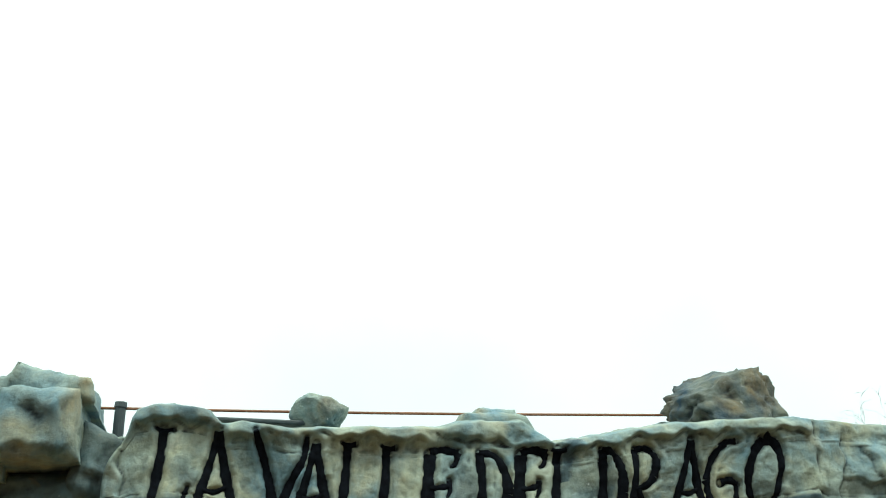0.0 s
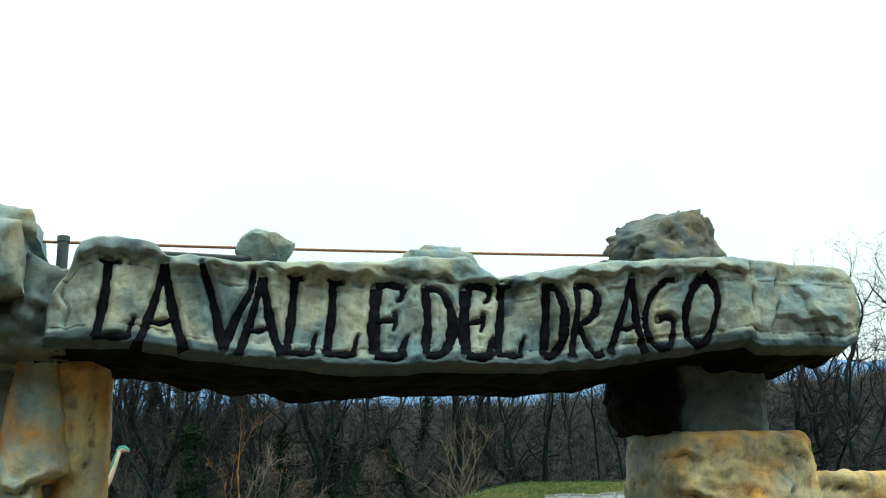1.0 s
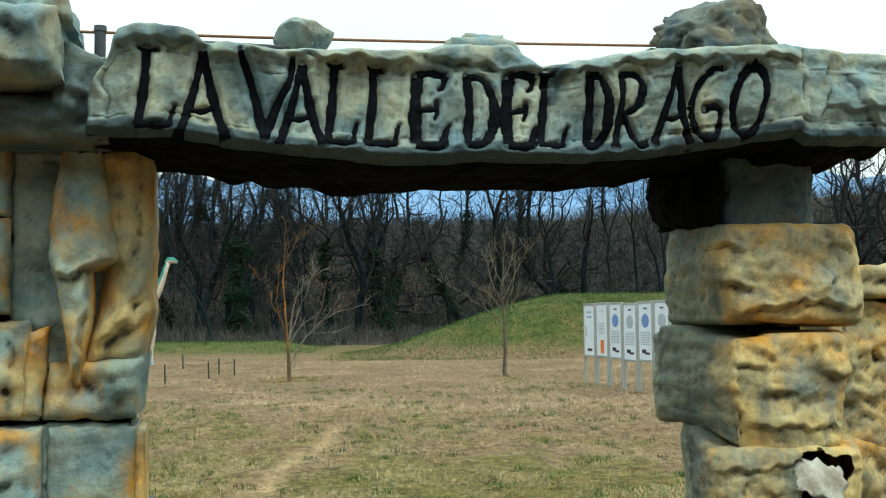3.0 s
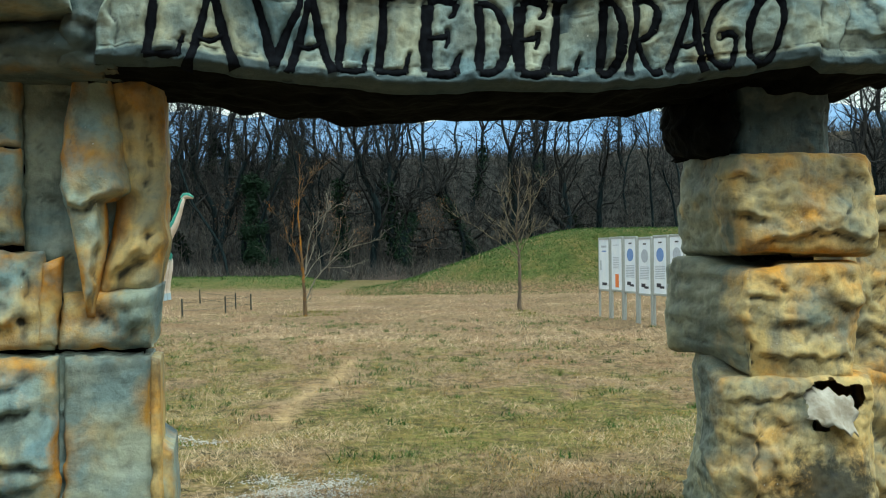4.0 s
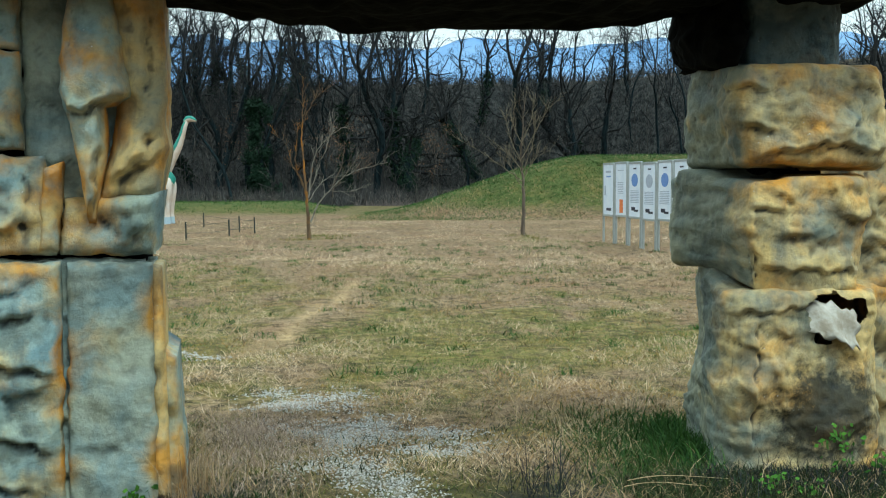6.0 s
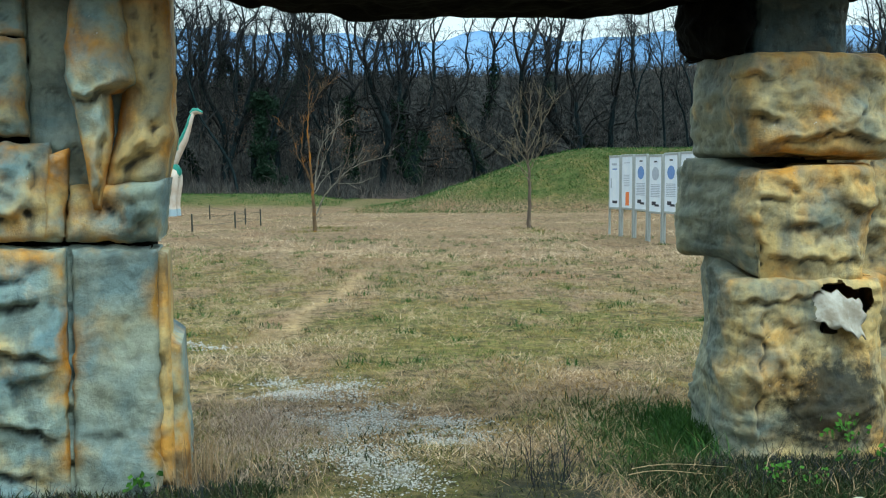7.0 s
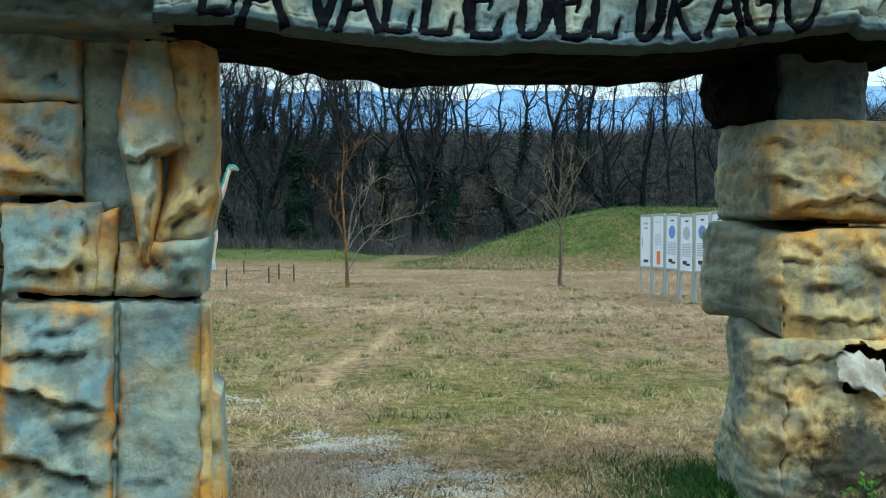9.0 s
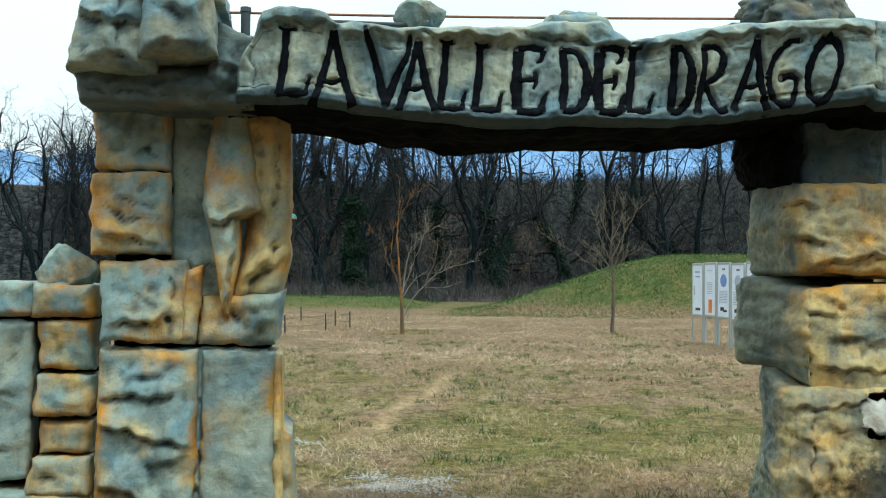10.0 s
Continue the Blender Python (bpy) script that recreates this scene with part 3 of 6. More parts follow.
def worn_path(x, y):
    """Where gravel shows: a broken track through the gate and a patch beside it."""
    x, y = np.asarray(x, dtype=float), np.asarray(y, dtype=float)
    out = 0.0
    for px, py, wx, wy in ((-1.08, 8.9, 0.36, 0.55), (-0.74, 7.65, 0.55, 0.50), (-0.36, 7.3, 0.55, 0.36), (-0.10, 6.85, 0.42, 0.26), (-0.28, 5.65, 0.26, 0.26), (-2.76, 11.4, 0.38, 0.35), (-1.45, 8.95, 0.30, 0.4), (-0.45, 6.11, 0.36, 0.22), (-0.71, 6.51, 0.30, 0.22)):
        out = out + np.exp(-(((x - px) / wx) ** 2 + ((y - py) / wy) ** 2))
    return np.clip(1.45 * out * (0.25 + 0.75 * smooth01(0.36, 0.62, lattice(x, y, 4.2, 3, 3))), 0, 1)


def damp_soil(x, y):
    """Dark wet soil and rotting growth round the pillars' feet."""
    x, y = np.asarray(x, dtype=float), np.asarray(y, dtype=float)
    d = 1.8 * np.exp(-(((x - 2.3) / 1.5) ** 2 + ((y - 5.75) / 0.7) ** 2)) + 0.8 * smooth01(5.9, 5.4, y) * smooth01(3.0, 4.5, y) * smooth01(0.0, 0.6, x)
    d = d + 0.9 * np.exp(-(((x - 1.5) / 0.35) ** 2 + ((y - 6.5) / 0.6) ** 2)) + 1.1 * np.exp(-(((x + 1.35) / 0.75) ** 2 + ((y - 5.8) / 0.45) ** 2)) + 0.5 * np.exp(-(((x - 0.5) / 0.5) ** 2 + ((y - 5.6) / 0.5) ** 2))
    return np.clip(d, 0, 1)


xs = np.unique(np.concatenate([np.arange(-9, 9, 0.25), np.arange(-30, 31, 1.0), np.arange(-70, 71, 4.0), np.array([-1500, -800, -400, -200, -120, 120, 200, 400, 800, 1500])]))
ys = np.unique(np.concatenate([np.arange(2, 30, 0.25), np.arange(30, 112, 1.0), np.arange(-60, 2, 4.0), np.array([-1000, -400, -150, 125, 150, 200, 300, 500, 900, 1600])]))
gx, gy = np.meshgrid(xs, ys)
gz = ground_z(gx, gy)
nx, ny = len(xs), len(ys)
gi = (np.arange(ny - 1)[:, None] * nx + np.arange(nx - 1)[None, :]).ravel()
gfaces = np.stack([gi, gi + 1, gi + nx + 1, gi + nx], 1)
# litter colour for the wood and for the added light-blocking bank behind
wood_or_blocker = smooth01(-3, 2, gy - wood_edge(gx)) * (1 - smooth01(22, 26, gy - wood_edge(gx))) + smooth01(-24, -30, gy)
on_mound = smooth01(0.25, 0.9, gz) * (1 - wood_or_blocker) * (gy < 75) * (gy > 45)
far_strip = smooth01(56, 64, gy) * np.maximum(smooth01(-5, -9, gx), 0.45) * (1 - wood_or_blocker) * (gy < 90)
by_gate = np.exp(-(((gx - 1.5) / 0.8) ** 2 + ((gy - 7.2) / 0.9) ** 2)) + 0.45 * np.exp(-((gy - 12.5) / 3.5) ** 2 - ((gx - 1.0) / 5.0) ** 2) + 0.5 * np.exp(-((gy - 4.9) / 0.8) ** 2)
green_a = np.clip(np.maximum(on_mound * (0.45 + 0.9 * lattice(gx, gy, 0.5, 7)), far_strip * 0.9) + by_gate * 0.8 + 0.6 * meadow_green(gx, gy) * (gy < 48) * (gy > 2), 0, 1)
gravel_a = worn_path(gx, gy)
damp_a = damp_soil(gx, gy)
ground = mesh("ground", np.stack([gx.ravel(), gy.ravel(), gz.ravel()], 1), gfaces, GROUND, attrs={"green": green_a.ravel(), "gravel": np.clip(gravel_a, 0, 1).ravel(), "litter": wood_or_blocker.ravel(), "damp": damp_a.ravel(), "trail": trail(gx, gy).ravel(), "lush": np.clip(on_mound * (0.45 + 0.55 * smooth01(0.40, 0.58, lattice(gx, gy, 0.35, 8, 3) + 0.10 * smooth01(-2, 6, gx) + 0.05 * smooth01(0.6, 2.6, gz))) + 0.8 * far_strip, 0, 1).ravel()})
tagged(ground, "dry winter meadow of straw and green tufts with white gravel", "ground", kind="structure")

# far mountain behind the plateau, with the haze painted into its colour
mx = np.linspace(-1400, 1400, 90)
crest = 262 + 24 * np.exp(-((mx - 120) / 170) ** 2) - 16 * np.sin(mx / 190 + 1.0) + 7 * np.sin(mx / 47.0) + 4 * np.sin(mx / 19.0)
mv, mf = [], []
for i, x in enumerate(mx):
    for f in np.linspace(0, 1, 8):
        mv.append((x, 1500 + 500 * f + 15 * math.sin(x / 60 + 5 * f), -5 + crest[i] * f ** 0.8))
for i in range(len(mx) - 1):
    for j in range(7):
        a = i * 8 + j
        mf.append((a, a + 8, a + 9, a + 1))
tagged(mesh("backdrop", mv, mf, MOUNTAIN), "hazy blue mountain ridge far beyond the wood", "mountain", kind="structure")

# ---- the gate, in its own frame: along it, into it, up ----
GATE = pose(0, 5.42, 0, 0, 0, 12.46)
gate = new("park_gate")
gate.matrix_world = GATE
tagged(gate, "moulded fake-rock park gate with a lettered lintel", "gate")


def core(name, x0, x1, y0, y1, z0, z1, parent):
    bm = bmesh.new()
    box(bm, x0, x1, y0, y1, z0, z1, 0.05)
    return part(name, bm, CORE_SHADE, parent)


left = core("pillar", -2.45, -1.50, 0.68, 1.35, -0.3, 2.95, gate)
left["label"] = "grey and ochre rock pillar of carved blocks"
right = core("pillar", 2.12, 2.62, 0.80, 1.22, -0.5, 2.95, gate)
right["label"] = "ochre rock pillar of stacked slabs"

# left pillar, outer column
stone(left, ((-2.55, 2.49), (-2.11, 2.49), (-2.09, 2.95), (-2.57, 2.95)), 0.56, 0.6, 11, PILLAR_ROCK)
stone(left, ((-2.56, 1.97), (-2.10, 1.98), (-2.10, 2.475), (-2.57, 2.46)), 0.53, 0.6, 12, PILLAR_ROCK, folds=((-2.52, 2.12, -2.15, 2.05, 0.2, 0.06), (-2.45, 2.33, -2.2, 2.30, 0.1, 0.03)), facet=0.09)
stone(left, ((-2.49, 1.45), (-1.94, 1.43), (-1.99, 1.945), (-2.51, 1.93)), 0.53, 0.6, 13, PILLAR_ROCK, folds=((-2.45, 1.56, -2.05, 1.60, 0.2, 0.05), (-2.12, 1.50, -2.10, 1.85, 0.12, 0.05)), facet=0.09)
stone(left, ((-2.02, 1.46), (-1.93, 1.45), (-1.90, 1.90), (-1.99, 1.88)), 0.49, 0.3, 14, PILLAR_ROCK, r=0.04)
stone(left, ((-2.53, -0.1), (-1.93, -0.1), (-1.92, 1.39), (-2.50, 1.40)), 0.50, 0.6, 15, PILLAR_ROCK, facet=0.05, bulge=0.03, strata=0.0,
      folds=((-2.50, 1.13, -2.05, 1.14, 0.13, 0.06), (-2.52, 0.98, -1.93, 0.82, 0.25, 0.08), (-2.20, 0.73, -1.94, 0.77, 0.10, 0.05), (-2.50, 0.62, -1.98, 0.42, 0.20, 0.08), (-2.45, 0.30, -2.05, 0.20, 0.15, 0.05), (-2.35, 1.27, -2.10, 1.24, 0.07, 0.03)))
stone(left, ((-2.44, -0.1), (-1.50, -0.1), (-1.50, 1.40), (-2.44, 1.40)), 0.57, 0.3, 16, BLUE_ROCK, facet=0.01, rim=0.0, crag=0.01, chip=0.01)
# left pillar, inner column: a plain shaft, a long hanging wedge, a folded drapery, two blocks
stone(left, ((-2.10, 1.60), (-1.46, 1.60), (-1.44, 2.95), (-2.11, 2.95)), 0.64, 0.3, 18, BLUE_ROCK, chip=0.015, facet=0.02, rim=0.2, crag=0.015)
WEDGE_Z = (1.62, 1.98, 2.19, 2.25, 2.45, 2.95)
stone(left, ((-1.92, 1.60), (-1.56, 1.60), (-1.56, 2.95), (-1.92, 2.95)), 0.50, 0.25, 19, PILLAR_ROCK, r=0.03, bulge=0.06, chip=0.02, facet=0.05, crag=0.015, rim=1.0, strata=0.0, folds=((-1.93, 2.15, -1.545, 2.26, 0.42, 0.11), (-1.77, 1.60, -1.70, 2.20, 0.16, 0.07), (-1.88, 2.40, -1.84, 2.95, 0.1, 0.03)),
      profile=(WEDGE_Z, (-1.775, -1.83, -1.875, -1.895, -1.90, -1.82), (-1.735, -1.670, -1.675, -1.54, -1.575, -1.66)))
DRAPE_Z = (1.68, 1.85, 2.0, 2.12, 2.3, 2.95)
stone(left, ((-1.62, 1.68), (-1.38, 1.68), (-1.38, 2.95), (-1.62, 2.95)), 0.565, 0.7, 22, RIGHT_ROCK, r=0.05, bulge=0.04, facet=0.10, rough=0.02, strata=0.0, crag=0.02, folds=((-1.68, 1.74, -1.42, 2.12, 0.16, 0.09), (-1.60, 1.86, -1.40, 1.98, 0.10, 0.06), (-1.58, 1.75, -1.43, 1.80, 0.08, 0.05), (-1.50, 2.20, -1.46, 2.9, 0.095, 0.05)),
      profile=(DRAPE_Z, (-1.74, -1.70, -1.66, -1.64, -1.62, -1.68), (-1.43, -1.40, -1.37, -1.385, -1.375, -1.385)))
stone(left, ((-1.92, 1.43), (-1.45, 1.42), (-1.41, 1.76), (-1.90, 1.72)), 0.56, 0.7, 23, PILLAR_ROCK, folds=((-1.60, 1.46, -1.50, 1.74, 0.12, 0.05), (-1.58, 1.55, -1.45, 1.60, 0.08, 0.04)), r=0.05, bulge=0.05, facet=0.12)
stone(left, ((-1.90, -0.1), (-1.46, -0.1), (-1.46, 1.38), (-1.89, 1.39)), 0.50, 0.6, 24, BLUE_ROCK, chip=0.018, r=0.03, folds=((-1.85, 0.95, -1.70, 0.97, 0.06, 0.015), (-1.88, 0.45, -1.60, 0.40, 0.12, 0.02)), facet=0.03, crag=0.018, strata=0.01)
stone(left, ((-1.50, -0.1), (-1.30, -0.1), (-1.35, 0.86), (-1.46, 0.93)), 0.62, 0.6, 25, PILLAR_ROCK, r=0.07, facet=0.09)
stone(left, ((-1.50, 0.10), (-1.39, 0.10), (-1.415, 1.36), (-1.48, 1.36)), 0.54, 0.5, 26, RIGHT_ROCK, r=0.05, facet=0.07, rough=0.03, strata=0.06)

# right pillar: three great blocks wrapped round its inner corner, a neck and a dark knob under the lintel, both
# coloured as if in shade
wrap_block(right, ((2.02, 1.42, -0.3, 1.30, 0.9), (1.92, 1.30, -0.3, 1.30, 0.9), (1.86, 1.05, -0.3, 1.32, 0.9), (1.79, 0.80, -0.3, 1.26, 0.8), (1.74, 0.58, -0.3, 1.17, 0.55), (1.82, 0.35, -0.3, 1.16, 0.2), (2.30, 0.31, -0.3, 1.17, 0.0), (2.88, 0.37, -0.3, 1.15, 0.0), (2.94, 0.85, -0.3, 1.15, 0.1), (2.84, 1.40, -0.3, 1.2, 0.3)), 31, RIGHT_ROCK, r=0.06, cell=0.014, stain=(2.42, 0.42, 0.50, 0.42), hole=(2.47, 0.99, 0.20), lean=0.02,
           folds=((1.80, 1.04, 2.28, 1.07, 0.10, 0.04), (1.90, 0.20, 1.93, 1.0, 0.14, 0.05), (1.84, 0.86, 2.02, 0.80, 0.10, 0.04), (1.84, 0.62, 1.98, 0.50, 0.12, 0.05), (1.98, 0.95, 2.20, 0.90, 0.10, 0.025), (2.05, 0.76, 2.18, 0.30, 0.18, 0.03)))
wrap_block(right, ((1.98, 1.42, 1.26, 1.84, 0.9), (1.84, 1.36, 1.26, 1.84, 0.9), (1.73, 1.22, 1.26, 1.86, 0.85), (1.71, 1.10, 1.27, 1.87, 0.8), (1.80, 0.75, 1.24, 1.83, 0.85), (1.86, 0.50, 1.16, 1.80, 0.5), (1.89, 0.37, 1.14, 1.80, 0.15), (2.25, 0.34, 1.12, 1.82, 0.0), (2.75, 0.38, 1.12, 1.84, 0.0), (2.83, 0.85, 1.12, 1.84, 0.2), (2.66, 1.40, 1.12, 1.84, 0.4)), 32, RIGHT_ROCK, r=0.045, lean=-0.03,
           folds=((1.90, 1.68, 2.12, 1.62, 0.12, 0.05), (2.02, 1.77, 2.20, 1.70, 0.08, 0.05), (1.93, 1.44, 1.99, 1.20, 0.14, 0.04), (2.0, 1.30, 2.66, 1.27, 0.14, 0.05), (2.46, 1.60, 2.74, 1.57, 0.16, 0.06), (2.05, 1.50, 2.4, 1.47, 0.14, 0.02)))
wrap_block(right, ((1.98, 1.42, 1.88, 2.50, 0.9), (1.86, 1.34, 1.88, 2.50, 0.9), (1.80, 1.15, 1.88, 2.52, 0.85), (1.83, 0.78, 1.88, 2.50, 0.75), (1.81, 0.50, 1.89, 2.48, 0.6), (1.88, 0.37, 1.90, 2.48, 0.15), (2.30, 0.33, 1.89, 2.48, 0.0), (2.88, 0.38, 1.88, 2.49, 0.0), (2.97, 0.85, 1.88, 2.50, 0.2), (2.78, 1.40, 1.88, 2.50, 0.4)), 33, RIGHT_ROCK, r=0.045,
           folds=((1.80, 2.36, 2.00, 2.34, 0.10, 0.06), (1.84, 2.14, 2.02, 2.12, 0.12, 0.07), (1.90, 1.95, 2.40, 2.03, 0.16, 0.06), (2.40, 2.03, 2.82, 1.97, 0.16, 0.06), (2.48, 2.08, 2.62, 2.22, 0.10, 0.05), (2.52, 2.40, 2.78, 2.34, 0.1, 0.04)))
wrap_block(right, ((1.97, 1.36, 2.46, 3.0, 0.8), (1.96, 0.80, 2.46, 3.0, 0.8), (1.97, 0.58, 2.46, 3.0, 0.6), (2.30, 0.56, 2.46, 3.0, 0.5), (2.74, 0.60, 2.46, 3.0, 0.5), (2.78, 1.36, 2.46, 3.0, 0.6)), 34, SHADED_ROCK, r=0.03, bulge=0.0, chip=0.02)
# the knob's black is shade put into its colour
wrap_block(right, ((1.90, 1.44, 2.50, 3.0, 0.8), (1.76, 1.38, 2.51, 3.0, 0.8), (1.68, 1.15, 2.52, 3.0, 0.8), (1.74, 0.75, 2.47, 3.0, 0.8), (1.82, 0.48, 2.47, 3.0, 0.8), (1.96, 0.48, 2.50, 3.0, 0.8), (2.04, 0.80, 2.50, 3.0, 0.8), (2.02, 1.40, 2.5, 3.0, 0.8)), 38, CORE_SHADE, r=0.03, bulge=0.03, chip=0.08, crag=0.05)
# torn skin: a bent flake of bare fibreglass in the hole
fv, ff = [], []
for j in range(9):
    for i in range(13):
        s, t = i / 12 - 0.5, j / 8 - 0.5
        edge_w = 0.36 + 0.03 * math.sin(j * 1.9) + 0.02 * math.sin(j * 4.1)
        fv.append((2.455 + s * edge_w + 0.02 * math.sin(7 * t), 0.372 + 0.06 * (s * s * 4) + 0.08 * t + 0.012 * math.sin(9 * s + 5 * t), 0.96 + t * (0.215 + 0.025 * math.sin(i * 2.3)) - s * 0.12 + 0.012 * math.sin(i * 1.3)))
for j in range(8):
    for i in range(12):
        a = j * 13 + i
        ff.append((a, a + 1, a + 14, a + 13))
flake = mesh("torn_flake", fv, ff, FIBRE, right, "torn white fibreglass flake")
sol = flake.modifiers.new("thick", "SOLIDIFY")
sol.thickness = 0.008

# ---- lintel ----
TOP_U = (-1.75, -1.58, -1.53, -1.36, -1.18, -1.12, -0.74, 0.0, 0.22, 0.45, 0.62, 0.96, 1.3, 2.16, 2.78, 2.95)
TOP_Z = (3.24, 3.26, 3.37, 3.40, 3.37, 3.31, 3.30, 3.33, 3.39, 3.39, 3.27, 3.34, 3.40, 3.47, 3.44, 3.36)
BOT_U = (-1.75, -1.26, -0.98, -0.42, -0.07, 0.32, 0.79, 1.28, 2.13, 2.19, 2.42, 2.75, 2.95)
BOT_Z = (2.85, 2.82, 2.79, 2.735, 2.725, 2.745, 2.755, 2.805, 2.94, 2.895, 2.895, 2.90, 3.02)


def face_shift(u, z, lo, hi):
    """How far the lintel's face stands proud of its plane."""
    f = (z - lo) / (hi - lo)
    p = (u, 0.0, z)
    d = 0.030 * max(0.9 * math.sin(2.1 * u + 5 * z), 0.8 * math.sin(3.7 * u - 7 * z + 1), -0.3) + 0.02 * turb(p, 3.0, 3) + 0.014 * ridge(p, 4.0, 5) * (1 if f > 0.75 or f < 0.2 else 0.5) + 0.006 * turb(p, 16, 8)
    d += 0.024 * (noise.ridged_multi_fractal(Vector((u * 1.7, 3.3, z * 1.9)), 1.0, 2.2, 4, 1.0, 2.0) - 1.1) * (1.3 if f > 0.72 or f < 0.22 else 0.5)
    d += 0.035 * float(smooth01(0.76, 0.90, f)) + 0.03 * float(smooth01(0.24, 0.12, f))
    d += 0.030 * chips(u + 0.05 * turb(p, 5, 2), z * 1.3, 6, 0.26) * (1.0 if f > 0.74 or f < 0.2 else 0.35) + 0.010 * chips(z, u, 9, 0.09)
    d -= 0.10 * float(smooth01(0.09, 0.0, f)) ** 1.5 + 0.09 * float(smooth01(0.93, 1.0, f)) ** 2
    d -= 0.03 * math.exp(-((u - 2.16) / 0.018) ** 2) * (0.6 + 0.4 * math.sin(z * 30)) + 0.02 * float(smooth01(2.16, 2.2, u)) - 0.06 * float(smooth01(2.3, 2.6, u)) * math.sin(f * 3.1)
    d -= 0.15 * float(smooth01(2.75, 2.95, u)) ** 2 + 0.20 * float(smooth01(0.0, -0.035, u + 1.55 + 0.30 * (3.33 - z) + 0.02 * math.sin(17 * z)))
    for f0, g0, f1, g1, fw, fh in LINTEL_FOLDS:
        if abs(u - (f0 + f1) / 2) < 0.7:
            d += crease(u, z, f0, g0, f1, g1, fw, fh)
    return d


LINTEL_FOLDS = ((-1.55, 3.30, -1.15, 3.31, 0.09, 0.04), (-1.12, 3.24, -0.75, 3.25, 0.07, 0.03), (-0.70, 3.26, -0.05, 3.25, 0.08, 0.035), (0.0, 3.30, 0.24, 3.26, 0.1, 0.05),
                (0.24, 3.27, 0.60, 3.24, 0.1, 0.04), (0.64, 3.22, 1.0, 3.27, 0.08, 0.04), (1.0, 3.30, 1.65, 3.36, 0.09, 0.04), (1.7, 3.36, 2.14, 3.38, 0.09, 0.04),
                (2.25, 2.95, 2.32, 3.38, 0.15, 0.04), (2.45, 3.30, 2.62, 2.95, 0.16, 0.05), (2.3, 3.12, 2.8, 3.08, 0.12, 0.03), (-1.60, 2.86, -1.62, 3.28, 0.12, 0.05))

GLYPHS = {}


def glyph(letter, *strokes):
    """Strokes of a letter on a unit square: half width at the start and end, then points."""
    GLYPHS[letter] = strokes


glyph("L", (0.085, 0.10, (0.34, 0.98), (0.30, 0.55), (0.16, 0.04)), (0.06, 0.07, (0.10, 0.05), (0.55, 0.03), (0.86, 0.05)), (0.06, 0.035, (0.86, 0.04), (0.92, 0.18), (0.98, 0.27)), (0.03, 0.05, (0.16, 0.98), (0.34, 0.95), (0.56, 0.97)))
glyph("A", (0.10, 0.075, (0.10, 0.02), (0.32, 0.45), (0.52, 0.97)), (0.085, 0.10, (0.52, 0.97), (0.70, 0.45), (0.90, 0.04)), (0.05, 0.05, (0.30, 0.36), (0.50, 0.34), (0.70, 0.40)))
glyph("V", (0.06, 0.11, (0.04, 0.98), (0.25, 0.62), (0.46, 0.03)), (0.10, 0.05, (0.46, 0.03), (0.70, 0.45), (0.88, 0.70), (0.93, 0.95)))
glyph("E", (0.12, 0.13, (0.24, 0.90), (0.15, 0.5), (0.16, 0.08)), (0.07, 0.08, (0.22, 0.93), (0.55, 0.96), (0.92, 0.93)), (0.07, 0.03, (0.90, 0.93), (0.84, 0.80), (0.72, 0.75)), (0.05, 0.06, (0.18, 0.48), (0.45, 0.49), (0.66, 0.52)), (0.06, 0.03, (0.66, 0.58), (0.68, 0.48), (0.60, 0.38)), (0.08, 0.09, (0.14, 0.06), (0.50, 0.03), (0.78, 0.06)), (0.09, 0.03, (0.78, 0.06), (0.86, 0.20), (0.95, 0.30)))
glyph("D", (0.09, 0.11, (0.20, 0.96), (0.24, 0.5), (0.16, 0.05)), (0.06, 0.12, (0.18, 0.96), (0.62, 0.90), (0.86, 0.66), (0.88, 0.42)), (0.12, 0.07, (0.88, 0.42), (0.80, 0.22), (0.52, 0.06), (0.14, 0.03)))
glyph("R", (0.08, 0.10, (0.30, 0.95), (0.26, 0.5), (0.14, 0.05)), (0.06, 0.10, (0.28, 0.95), (0.62, 0.97), (0.82, 0.82), (0.76, 0.62)), (0.09, 0.05, (0.76, 0.62), (0.58, 0.52), (0.30, 0.46)), (0.06, 0.08, (0.36, 0.46), (0.55, 0.24), (0.76, 0.08), (0.98, 0.10)))
glyph("G", (0.07, 0.08, (0.96, 0.95), (0.66, 0.92), (0.28, 0.72), (0.12, 0.46)), (0.08, 0.07, (0.12, 0.46), (0.24, 0.20), (0.52, 0.05), (0.78, 0.06)), (0.07, 0.06, (0.78, 0.06), (0.92, 0.22), (0.94, 0.40)), (0.06, 0.08, (0.96, 0.41), (0.75, 0.46), (0.50, 0.43)))
glyph("O", (0.10, 0.08, (0.55, 0.95), (0.28, 0.78), (0.12, 0.42), (0.26, 0.10)), (0.08, 0.07, (0.26, 0.10), (0.50, 0.03), (0.74, 0.16), (0.90, 0.46)), (0.07, 0.12, (0.90, 0.46), (0.92, 0.74), (0.78, 0.92), (0.52, 0.96)))
